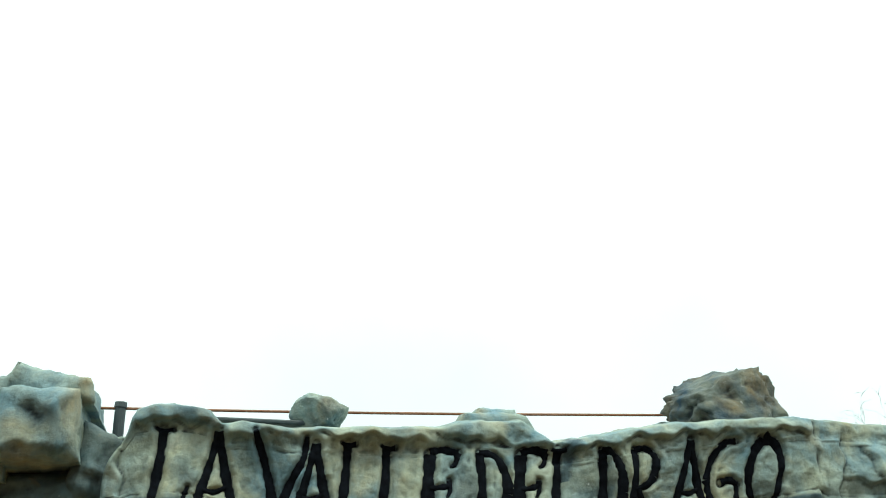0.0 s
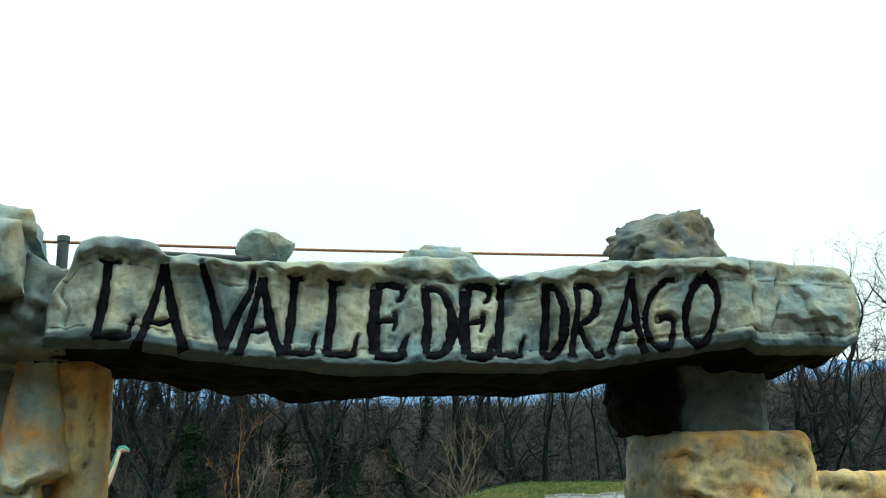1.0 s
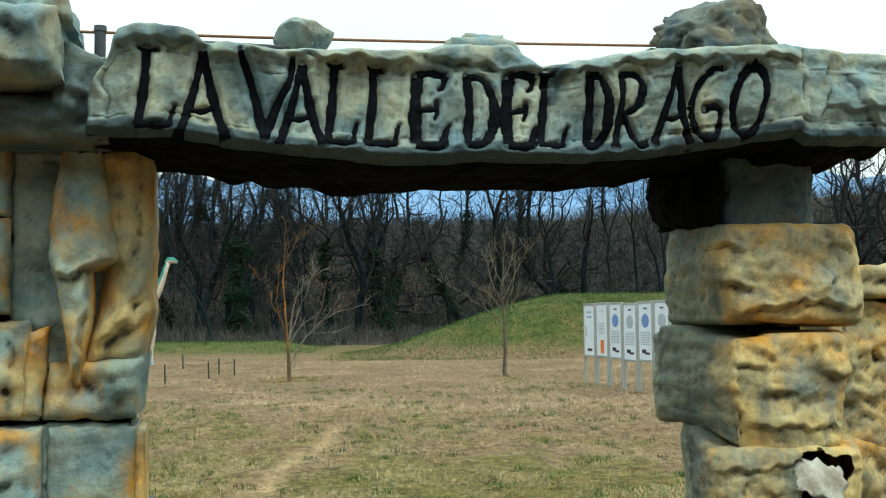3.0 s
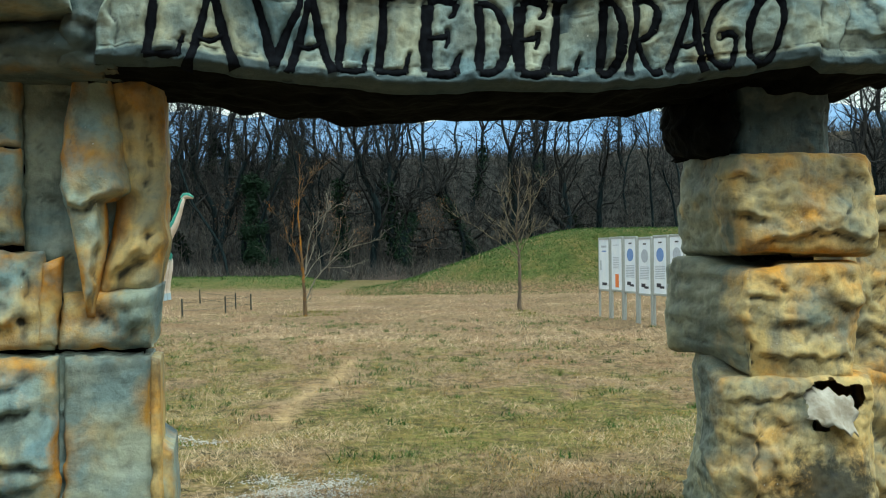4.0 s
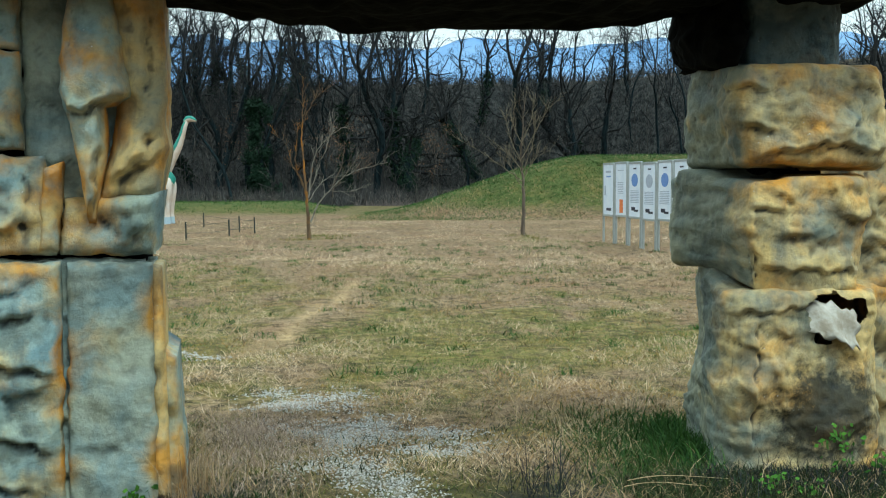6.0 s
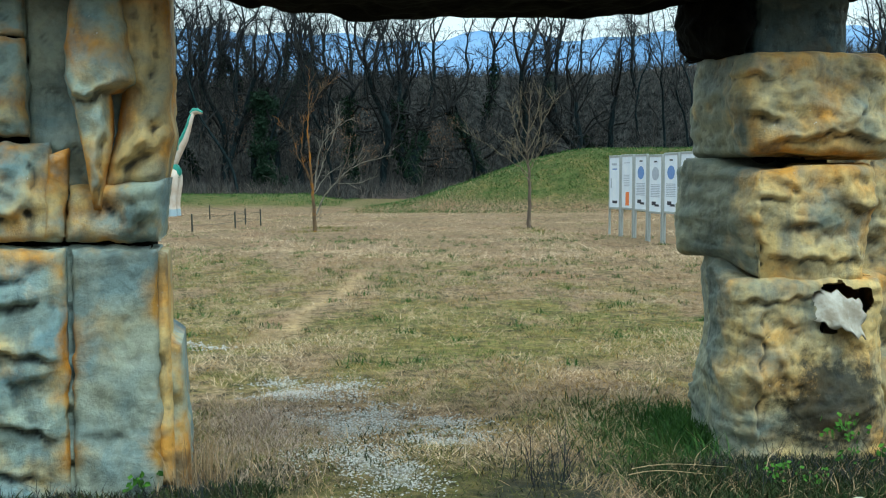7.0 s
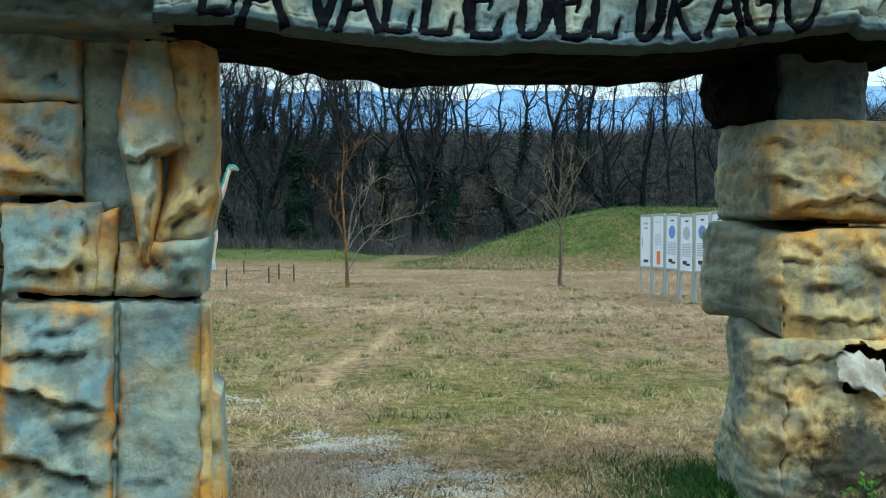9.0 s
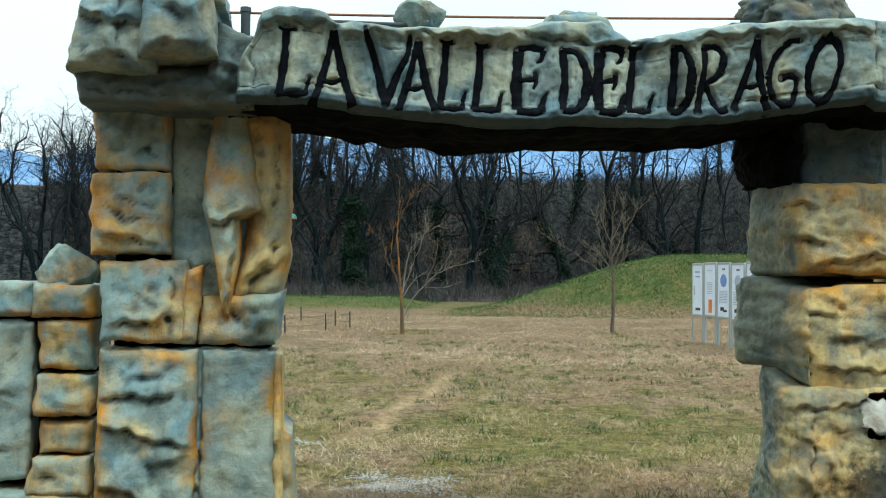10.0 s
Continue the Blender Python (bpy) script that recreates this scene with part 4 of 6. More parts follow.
LINE = [("L", -1.47, -1.26, 2.865, 3.272), ("A", -1.28, -0.987, 2.802, 3.257), ("V", -0.965, -0.67, 2.825, 3.258), ("A", -0.786, -0.516, 2.788, 3.216),
        ("L", -0.544, -0.361, 2.809, 3.224), ("L", -0.343, -0.146, 2.806, 3.219), ("E", -0.097, 0.125, 2.798, 3.222), ("D", 0.175, 0.392, 2.815, 3.213),
        ("E", 0.40, 0.60, 2.812, 3.232), ("L", 0.575, 0.764, 2.826, 3.23), ("D", 0.852, 1.02, 2.834, 3.241), ("R", 1.014, 1.239, 2.832, 3.258),
        ("A", 1.255, 1.53, 2.867, 3.303), ("G", 1.472, 1.682, 2.892, 3.319), ("O", 1.712, 1.944, 2.921, 3.332)]


def spline(points, n):
    """A smooth run through a few points."""
    p = [points[0]] + list(points) + [points[-1]]
    out = []
    for i in range(1, len(p) - 2):
        for j in range(n):
            t = j / n
            out.append(tuple(0.5 * (2 * p[i][c] + (p[i + 1][c] - p[i - 1][c]) * t + (2 * p[i - 1][c] - 5 * p[i][c] + 4 * p[i + 1][c] - p[i + 2][c]) * t * t + (3 * p[i][c] - p[i - 1][c] - 3 * p[i + 1][c] + p[i + 2][c]) * t ** 3) for c in (0, 1)))
    out.append(tuple(points[-1]))
    return out


rng = random.Random(4)
letters = []
for ch, u0, u1, z0, z1 in LINE:
    runs = []
    for w0, w1, *pts in GLYPHS[ch]:
        line = spline([(u0 + (u1 - u0) * a, z0 + (z1 - z0) * b) for a, b in pts], 18)
        n = len(line)
        runs.append([(p[0], p[1], 0.285 * (w0 + (w1 - w0) * i / (n - 1)) * (1 + 0.10 * math.sin(i * 0.35 + ord(ch)) + 0.06 * math.sin(i * 0.9))) for i, p in enumerate(line)])
    letters.append((ch, runs))
stroke_pts = np.array([(p[0], p[1], p[2]) for _, runs in letters for run in runs for p in run])

us = np.arange(-1.75, 2.951, 0.010)
NF, NT, NB, NU = 84, 22, 12, 26
verts, rims, slate_shades = [], [], []
for u in us:
    lo, hi = float(np.interp(u, BOT_U, BOT_Z)), float(np.interp(u, TOP_U, TOP_Z))
    lo += 0.012 * turb((u, 0, 0), 6, 2)
    hi += 0.010 * turb((u, 0, 5), 7, 2)
    for j in range(NF):
        z = lo + (hi - lo) * j / (NF - 1)
        near = np.sqrt((stroke_pts[:, 0] - u) ** 2 + (stroke_pts[:, 1] - z) ** 2) - stroke_pts[:, 2]
        q = float(near.min())
        carve = 0.022 * float(smooth01(0.010, -0.004, q)) - 0.005 * math.exp(-((q - 0.020) / 0.012) ** 2)
        verts.append((u, -face_shift(u, z, lo, hi) + carve, z))
        rims.append(0.5 * math.exp(-abs(hi - z) / 0.06) + 0.2)
        # first term paints the lip's shade, the other two are blue stains
        slate_shades.append(float(smooth01(0.20, 0.10, j / (NF - 1) + 0.05 * turb((u, 0, 1), 3, 7))) + 0.8 * math.exp(-((u - 0.70 - 0.3 * (z - 3.2)) / 0.06) ** 2) * (z > 3.05) + 0.5 * math.exp(-((u + 1.3) / 0.16) ** 2 - ((z - 3.36) / 0.05) ** 2))
    y_top, y_low = verts[-1][1], verts[-NF][1]
    for j in range(1, NT):
        f = j / NT
        p = (u, y_top + (1.25 - y_top) * f, hi)
        verts.append((u, p[1], hi + 0.035 * turb(p, 3.5, 6) * min(1, f * 6) + 0.03 * math.sin(math.pi * f)))
        rims.append(0.2)
        slate_shades.append(0.2)
    for j in range(NB):
        f = j / (NB - 1)
        z = hi - 0.02 - (hi - lo - 0.02) * f
        verts.append((u, 1.25 + 0.04 * turb((u, 1.25, z), 3, 9), z))
        rims.append(0.1)
        slate_shades.append(0.4)
    for j in range(1, NU):
        f = j / NU
        p = (u, 1.25 + (y_low - 1.25) * f, lo)
        verts.append((u, p[1], lo + (0.035 * turb(p, 3.0, 12) + 0.035 * ridge(p, 3.6, 4) - 0.03) * min(1, 6 * f, 6 * (1 - f))))
        rims.append(0.1)
        slate_shades.append(0.4)
loop = NF + NT - 1 + NB + NU - 1
faces = []
for i in range(len(us) - 1):
    for j in range(loop):
        a, b = i * loop + j, i * loop + (j + 1) % loop
        faces.append((a, a + loop, b + loop, b))
faces.append(tuple(range(loop)))
faces.append(tuple(reversed(range((len(us) - 1) * loop, len(us) * loop))))
lintel = mesh("lintel", verts, faces, LINTEL_ROCK, gate, "grey-green moulded rock lintel with carved black lettering", attrs={"rim": rims, "slate_shade": slate_shades})
# underside faces take the near-black, so the shade there is painted
lintel.data.materials.append(CORE_SHADE)
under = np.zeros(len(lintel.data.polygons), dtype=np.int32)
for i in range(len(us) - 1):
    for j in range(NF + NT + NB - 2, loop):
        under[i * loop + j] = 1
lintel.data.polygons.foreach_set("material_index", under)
for ch, runs in letters:
    lv, lf = [], []
    for ri, run in enumerate(runs):
        for i, (u, z, w) in enumerate(run):
            a, b = run[max(0, i - 1)], run[min(len(run) - 1, i + 1)]
            tu, tz = b[0] - a[0], b[1] - a[1]
            tl = math.hypot(tu, tz) + 1e-9
            nu_, nz_ = -tz / tl, tu / tl
            lo, hi = float(np.interp(u, BOT_U, BOT_Z)), float(np.interp(u, TOP_U, TOP_Z))
            for side in (-1, -0.5, 0.5, 1):
                pu, pz = u + nu_ * w * side, z + nz_ * w * side
                lv.append((pu, -face_shift(pu, pz, lo, hi) + 0.012 - 0.0012 * ri + (0.012 if abs(side) == 1 else 0), pz))
            if i:
                c = len(lv) - 8
                for s in range(3):
                    lf.append((c + s, c + s + 1, c + s + 5, c + s + 4))
    mesh("letter", lv, lf, LETTER, lintel, "black painted capital letter " + ch)

# rock cluster at the lintel's outer end; its low slab and joining stone have shade in their colour
stone(lintel, ((-2.58, 2.84), (-1.66, 2.81), (-1.64, 3.08), (-2.62, 3.04)), 0.17, 1.0, 51, SHADED_ROCK, chip=0.07, crag=0.05, r=0.05, strata=0.0, folds=((-2.55, 2.93, -1.8, 2.90, 0.15, 0.05), (-2.1, 3.0, -1.75, 2.97, 0.1, 0.04)))
stone(lintel, ((-2.62, 3.00), (-2.12, 2.99), (-2.14, 3.50), (-2.52, 3.44)), -0.03, 0.9, 52, LINTEL_ROCK, r=0.06, strata=0.0, folds=((-2.62, 3.30, -2.2, 3.26, 0.16, 0.08), (-2.5, 3.08, -2.2, 3.06, 0.15, 0.05), (-2.36, 3.05, -2.34, 3.45, 0.16, 0.06), (-2.3, 3.42, -2.15, 3.38, 0.08, 0.04)))
stone(lintel, ((-2.20, 3.05), (-1.78, 3.08), (-1.80, 3.42), (-2.18, 3.42)), -0.14, 0.5, 53, LINTEL_ROCK, r=0.05, strata=0.0, facet=0.08, folds=((-2.15, 3.12, -1.8, 3.13, 0.2, 0.05), (-1.88, 3.1, -1.87, 3.4, 0.1, 0.04), (-2.1, 3.34, -1.9, 3.31, 0.08, 0.03)))
stone(lintel, ((-2.26, 3.36), (-1.74, 3.38), (-1.77, 3.50), (-2.12, 3.57)), -0.02, 0.7, 54, LINTEL_ROCK, r=0.05, strata=0.0, folds=((-2.1, 3.44, -1.85, 3.43, 0.08, 0.04), (-1.86, 3.40, -1.84, 3.5, 0.06, 0.03)))
stone(lintel, ((-1.86, 2.84), (-1.58, 2.82), (-1.55, 3.20), (-1.80, 3.32)), 0.07, 0.9, 55, SHADED_ROCK, r=0.06, strata=0.03, crag=0.06, rough=0.03, folds=((-1.75, 2.9, -1.70, 3.2, 0.1, 0.05), (-1.78, 3.05, -1.62, 3.02, 0.1, 0.05)))
# knobs along the crest
stone(lintel, ((0.07, 3.26), (0.60, 3.24), (0.52, 3.44), (0.16, 3.43)), 0.10, 0.4, 56, LINTEL_ROCK, r=0.06, facet=0.09, rough=0.02)
stone(lintel, ((0.22, 3.36), (0.50, 3.36), (0.47, 3.475), (0.26, 3.475)), 0.16, 0.3, 57, LINTEL_ROCK, r=0.04, facet=0.03)


def rest(ob, u, v, z, turn=0):
    ob.matrix_world = GATE @ pose(u, v, z, 0, 0, turn)
    return ob


tagged(rest(part("loose_boulder", boulder("loose_boulder", (0.50, 0.40, 0.34), 5, LOOSE_ROCK, 9, 0.12, ((-0.62, -0.15, 0.8, 0.46), (0.95, -0.1, 0.3, 0.70), (0.55, -0.2, 0.8, 0.72), (-0.2, -0.9, 0.3, 0.55), (0.5, -0.8, 0.2, 0.6), (-0.95, 0, 0.1, 0.9))), LOOSE_ROCK, smooth=True), 1.86, 0.42, 3.60, 10), "dark grey craggy boulder lying on the lintel", "rock", "rocks on the lintel")
tagged(rest(part("loose_boulder", boulder("loose_boulder", (0.19, 0.17, 0.13), 8, BLUE_ROCK, 9, 0.04), BLUE_ROCK, smooth=True), -0.57, 0.42, 3.45, -15), "small bluish rock lying on the lintel", "rock", "rocks on the lintel")
slab = bmesh.new()
box(slab, -0.33, 0.33, -0.10, 0.10, -0.012, 0.012, 0.008)
tagged(rest(part("dark_board", slab, PLASTIC), -0.86, 0.50, 3.405, 2), "thin dark board lying on the lintel", "board")


def tube(points, radius, sides=6):
    """A tube along points."""
    tv, tf = [], []
    for i, p in enumerate(points):
        a, b = Vector(points[max(0, i - 1)]), Vector(points[min(len(points) - 1, i + 1)])
        d = (b - a).normalized()
        s = d.orthogonal().normalized()
        q = d.cross(s)
        rad = radius[i] if isinstance(radius, (list, tuple)) else radius
        for j in range(sides):
            g = 2 * math.pi * j / sides
            tv.append(Vector(p) + (s * math.cos(g) + q * math.sin(g)) * rad)
        if i:
            o = len(tv) - 2 * sides
            for j in range(sides):
                tf.append((o + j, o + (j + 1) % sides, o + sides + (j + 1) % sides, o + sides + j))
    return tv, tf


cv, cf = tube([(-2.15 + 0.24 * i, 0.60, 3.478 + 0.030 * (i / 16) * 3.4 - 0.012 * math.sin(math.pi * i / 16)) for i in range(17)], 0.008)
tagged(rest(mesh("steel_cable", cv, cf, CABLE), 0, 0, 0), "rusty cable strung along the top of the gate", "cable")
pin = bmesh.new()
bmesh.ops.create_cone(pin, cap_ends=True, segments=14, radius1=0.030, radius2=0.030, depth=0.24, matrix=pose(0, 0, 0.12))
bmesh.ops.create_cone(pin, cap_ends=True, segments=14, radius1=0.035, radius2=0.033, depth=0.03, matrix=pose(0, 0, 0.225))
tagged(rest(part("cable_post", pin, PLASTIC, smooth=False), -1.665, 0.60, 3.28), "short dark cable post on the lintel", "post")

# ---- low walls beside the gate ----
wall_l = core("side_wall", -4.6, -2.62, 1.15, 1.6, -0.3, 1.70, None)
wall_l.matrix_world = GATE
tagged(wall_l, "low side wall of moulded blue-grey rock", "wall")
stone(wall_l, ((-2.94, 1.25), (-2.61, 1.25), (-2.61, 1.56), (-2.95, 1.55)), 0.88, 0.5, 61, PILLAR_ROCK)
stone(wall_l, ((-2.96, 0.96), (-2.61, 0.95), (-2.60, 1.21), (-2.95, 1.22)), 0.86, 0.5, 62, PILLAR_ROCK, facet=0.09)
stone(wall_l, ((-2.93, 0.72), (-2.62, 0.72), (-2.61, 0.92), (-2.92, 0.92)), 0.89, 0.5, 63, PILLAR_ROCK)
stone(wall_l, ((-3.00, 0.46), (-2.60, 0.46), (-2.61, 0.70), (-2.96, 0.70)), 0.83, 0.5, 64, PILLAR_ROCK, facet=0.09)
stone(wall_l, ((-3.60, 0.52), (-3.00, 0.56), (-2.98, 1.55), (-3.62, 1.55)), 0.90, 0.5, 65, BLUE_ROCK, facet=0.02, rim=0.2)
stone(wall_l, ((-3.70, -0.1), (-2.60, -0.1), (-2.60, 0.46), (-3.70, 0.52)), 0.82, 0.5, 66, PILLAR_ROCK, facet=0.09)
stone(wall_l, ((-3.75, 1.57), (-2.98, 1.58), (-2.99, 1.80), (-3.72, 1.80)), 0.84, 0.6, 67, PILLAR_ROCK, r=0.06, facet=0.09)
stone(wall_l, ((-2.98, 1.58), (-2.58, 1.58), (-2.60, 1.78), (-2.97, 1.79)), 0.82, 0.6, 68, PILLAR_ROCK, r=0.06, facet=0.09)
stone(wall_l, ((-4.60, -0.1), (-3.62, -0.1), (-3.62, 1.78), (-4.60, 1.76)), 0.90, 0.6, 69, PILLAR_ROCK, facet=0.09)
tagged(rest(part("cap_stone", boulder("cap_stone", (0.20, 0.18, 0.17), 14, LOOSE_ROCK, 10, 0.04), PILLAR_ROCK, smooth=True), -2.81, 1.05, 1.88, 20), "blocky ochre stone on the side wall", "rock")

wall_r = core("side_wall", 3.0, 4.8, 1.15, 1.6, -0.4, 2.02, None)
wall_r.matrix_world = GATE
tagged(wall_r, "low side wall of moulded ochre rock", "wall")
stone(wall_r, ((2.96, 2.04), (3.70, 2.04), (3.70, 2.26), (2.98, 2.26)), 0.84, 0.6, 71, RIGHT_ROCK, r=0.06, facet=0.09)
stone(wall_r, ((3.70, 2.04), (4.8, 2.04), (4.8, 2.24), (3.70, 2.25)), 0.86, 0.6, 72, RIGHT_ROCK, r=0.06, facet=0.09)
stone(wall_r, ((2.80, 1.0), (3.5, 1.0), (3.5, 2.02), (2.90, 2.02)), 0.90, 0.6, 73, RIGHT_ROCK, facet=0.12, rough=0.04)
stone(wall_r, ((3.50, 0.6), (4.8, 0.6), (4.8, 2.02), (3.52, 2.02)), 0.92, 0.6, 74, RIGHT_ROCK, facet=0.09)
stone(wall_r, ((2.70, -0.3), (4.8, -0.3), (4.8, 0.62), (2.80, 1.2)), 0.86, 0.6, 75, RIGHT_ROCK, facet=0.12, rough=0.04)

# ---- trees ----
class Grow:
    """Bare branches as thin tapered tubes gathered in one mesh."""

    def __init__(self, seed, thin=0.006):
        self.thin = thin
        self.rng, self.v, self.f, self.tips = random.Random(seed), [], [], []

    def limb(self, p, d, length, r0, r1, seg, sides, bend, lift):
        pts = [p.copy()]
        for _ in range(seg):
            g = self.rng.gauss
            d = (d + Vector((g(0, bend), g(0, bend), g(0, bend) + lift))).normalized()
            p = p + d * (length / seg)
            pts.append(p.copy())
        rad = [r0 + (r1 - r0) * i / seg for i in range(seg + 1)]
        tv, tf = tube(pts, rad, sides)
        o = len(self.v)
        self.v += tv
        self.f += [tuple(o + i for i in q) for q in tf]
        return pts, rad, d

    def tree(self, p, d, length, r0, depth, spread, counts, seg=7, start=0.35, bend=0.09, lift=0.03, first=True, forks=0, fork_tilt=0.45, fork_len=1.0):
        sides = (7, 5, 3, 3, 3)[depth]
        pts, rad, _ = self.limb(p, d, length, r0, r0 * (0.3 if depth else (0.55 if forks else 0.28)), max(2, seg - 2 * depth), sides, bend * (1 + 0.5 * depth), lift)
        if first and forks:
            for q_ in range(forks):
                g = 2.4 * q_ + self.rng.random()
                nd = Vector((math.cos(g) * fork_tilt, math.sin(g) * fork_tilt, 1)).normalized()
                self.tree(pts[-1], nd, length * self.rng.uniform(0.55, 0.8) * fork_len, rad[-1] * 0.8, 1, spread, counts, seg, 0.15, bend, lift, False)
        if depth >= len(counts):
            self.tips.append(pts[-1])
            return
        n = counts[depth]
        for i in range(n):
            f = start + (1 - start) * (i + self.rng.random()) / n
            x = f * (len(pts) - 1)
            a = min(int(x), len(pts) - 2)
            q = pts[a].lerp(pts[a + 1], x - a)
            axis = (pts[a + 1] - pts[a]).normalized()
            g = self.rng.uniform(0, 2 * math.pi)
            s = axis.orthogonal().normalized()
            s = s * math.cos(g) + axis.cross(s) * math.sin(g)
            tilt = spread * self.rng.uniform(0.7, 1.25)
            nd = (axis * math.cos(tilt) + s * math.sin(tilt)).normalized()
            r = max((rad[a] * 0.60) * self.rng.uniform(0.6, 1.0), self.thin)
            self.tree(q, nd, length * self.rng.uniform(0.36, 0.58) * (1.15 - 0.5 * (f - start)), r, depth + 1, spread, counts, seg, 0.2, bend, lift, False)


def trunk_and_crown(name, g, split, bark, twigs):
    """Two parts of a tree from its branches: the thick wood and the twigs."""
    root = new(name)
    for nm, keep, mat in (("trunk", lambda i: i < split, bark), ("crown", lambda i: i >= split, twigs)):
        fs = [q for q in g.f if keep(q[0])]
        used = sorted({i for q in fs for i in q})
        back_ = {o: i for i, o in enumerate(used)}
        mesh(nm, [g.v[i] for i in used], [tuple(back_[i] for i in q) for q in fs], mat, root)
    return root


def leaf_cloud(rng, centres, count, size, spread):
    """Small bent leaves scattered round centres."""
    lv, lf = [], []
    for _ in range(count):
        c = rng.choice(centres) + Vector((rng.gauss(0, spread), rng.gauss(0, spread), rng.gauss(0, spread)))
        a = Vector((rng.gauss(0, 1), rng.gauss(0, 1), rng.gauss(0, 1))).normalized() * size * rng.uniform(0.6, 1.3)
        b = a.orthogonal().normalized() * size * rng.uniform(0.4, 0.8)
        o = len(lv)
        lv += [c - a, c + b, c + a, c - b]
        lf.append((o, o + 1, o + 2, o + 3))
    return lv, lf


WOOD_LABEL = "bare dark oak tree on the leaf-strewn bank"
wood_kinds = []
for kd in range(8):
    g = Grow(100 + kd, 0.015)
    h = 6.0 + 0.45 * kd
    slim = kd % 3 == 0
    g.tree(Vector((0, 0, -0.4)), Vector((random.Random(kd).gauss(0, 0.1), 0, 1)), h * (1.25 if slim else 1), 0.14 if slim else 0.27, 0, 0.8 if slim else 0.95, (6, 6, 4, 1), 9, 0.40 if slim else 0.30, 0.17, 0.07, True, 3)
    t = trunk_and_crown("oak_tree", g, 7 * 10, OAK_BARK, TWIG_DARK)
    if kd in (2, 5):
        rr = random.Random(kd)
        cs = [v.copy() for v in g.v[14:56]]
        lv, lf = leaf_cloud(rr, cs, 900, 0.13, 0.22)
        mesh("ivy", lv, lf, IVY, t, "dark green ivy round the trunk", smooth=False)
    tagged(t, WOOD_LABEL if kd not in (2, 5) else "bare oak tree with an ivy-clad trunk", "tree", "trees of the wood")
    wood_kinds.append(t)
rng = random.Random(21)
first = set()
spots = []
tall = [max(v.co.z for c in t.children for v in c.data.vertices) for t in wood_kinds]
for i in range(430):
    x, dy = rng.uniform(-62, 56) if rng.random() < 0.8 else rng.uniform(-42, -5), rng.uniform(-0.5, 30)
    y = float(wood_edge(x)) + dy
    if abs(x) > 0.46 * y + 4:
        continue
    if x > -5 and rng.random() < 0.55:
        continue
    if any((x - a) ** 2 + (y - b) ** 2 < 4.2 for a, b in spots):
        continue
    spots.append((x, y))
for i in range(90):
    x, dy = rng.uniform(-46, -25), rng.uniform(-0.5, 16)
    y = float(wood_edge(x)) + dy
    if abs(x) < 0.46 * y + 5 and len(spots) < 190 and not any((x - a) ** 2 + (y - b) ** 2 < 3.2 for a, b in spots):
        spots.append((x, y))
for i, (x, y) in enumerate(spots):
    kd = i % 8
    cap = 18.0 if x < -26 else (21 if x > 24 else 18.5)
    s = min(rng.uniform(0.85, 1.25), (cap - float(ground_z(x, y))) / tall[kd])
    s = max(s, 0.45)
    m = pose(x, y, float(ground_z(x, y)), 0, 0, rng.uniform(0, 360)) @ Matrix.Diagonal((s, s, s, 1))
    if kd not in first:
        first.add(kd)
        wood_kinds[kd].matrix_world = m
    else:
        ob = copy_thing(wood_kinds[kd], m)
        ob.matrix_world = m

# great old oaks standing out at the wood's edge
for i, (x, y, h, girth) in enumerate(((-3.0, 81.5, 6.5, 0.48), (3.0, 84.5, 8.0, 0.34), (-7.6, 82.5, 8.5, 0.30), (10.4, 92.0, 4.8, 0.30))):
    g = Grow(300 + i, 0.016)
    g.tree(Vector((0, 0, -0.5)), Vector((0.06 * (-1) ** i, 0, 1)), h, girth, 0, 1.05, (7, 6, 4, 2), 9, 0.35, 0.19, 0.04, True, 3, 0.6, 1.0)
    old = trunk_and_crown("great_oak", g, 70, OAK_BARK, TWIG_DARK)
    if i < 3:
        lv, lf = leaf_cloud(random.Random(i), [v.copy() for v in g.v[7:63]], 2600, 0.10, 0.22)
        mesh("ivy", lv, lf, IVY, old, "dark ivy on the trunk", smooth=False)
    old.matrix_world = pose(x, y, float(ground_z(x, y)), 0, 0, 70 * i)
    tagged(old, "great bare oak with a thick dark ivied trunk" if i < 3 else "great bare oak on top of the bank", "tree", "great oaks")

# a dark ivy mass and a few ivied trunks
g = Grow(77)
g.tree(Vector((0, 0, -0.3)), Vector((0.05, 0, 1)), 9.0, 0.2, 0, 0.9, (9, 5, 3), 8, 0.3)
ivy_tree = trunk_and_crown("ivy_tree", g, 63, OAK_BARK, TWIG_DARK)
rr = random.Random(3)
cs = [Vector((rr.gauss(0.2 * math.sin(i * 0.4), 0.7 + 0.35 * math.sin(i * 0.55)) * (1.25 - i / 50), rr.gauss(0, 0.5), 0.5 + 0.165 * i)) for i in range(44) if rr.random() < 0.8]
lv, lf = leaf_cloud(rr, cs, 7000, 0.11, 0.24)
mesh("ivy", lv, lf, IVY, ivy_tree, "thick dark green ivy", smooth=False)
ivy_tree.matrix_world = pose(-14.6, 80.5, 0.2)
tagged(ivy_tree, "tree smothered in dark green ivy at the wood's edge", "tree")

# thin saplings between the oaks
rng = random.Random(33)
g = Grow(34, 0.01)
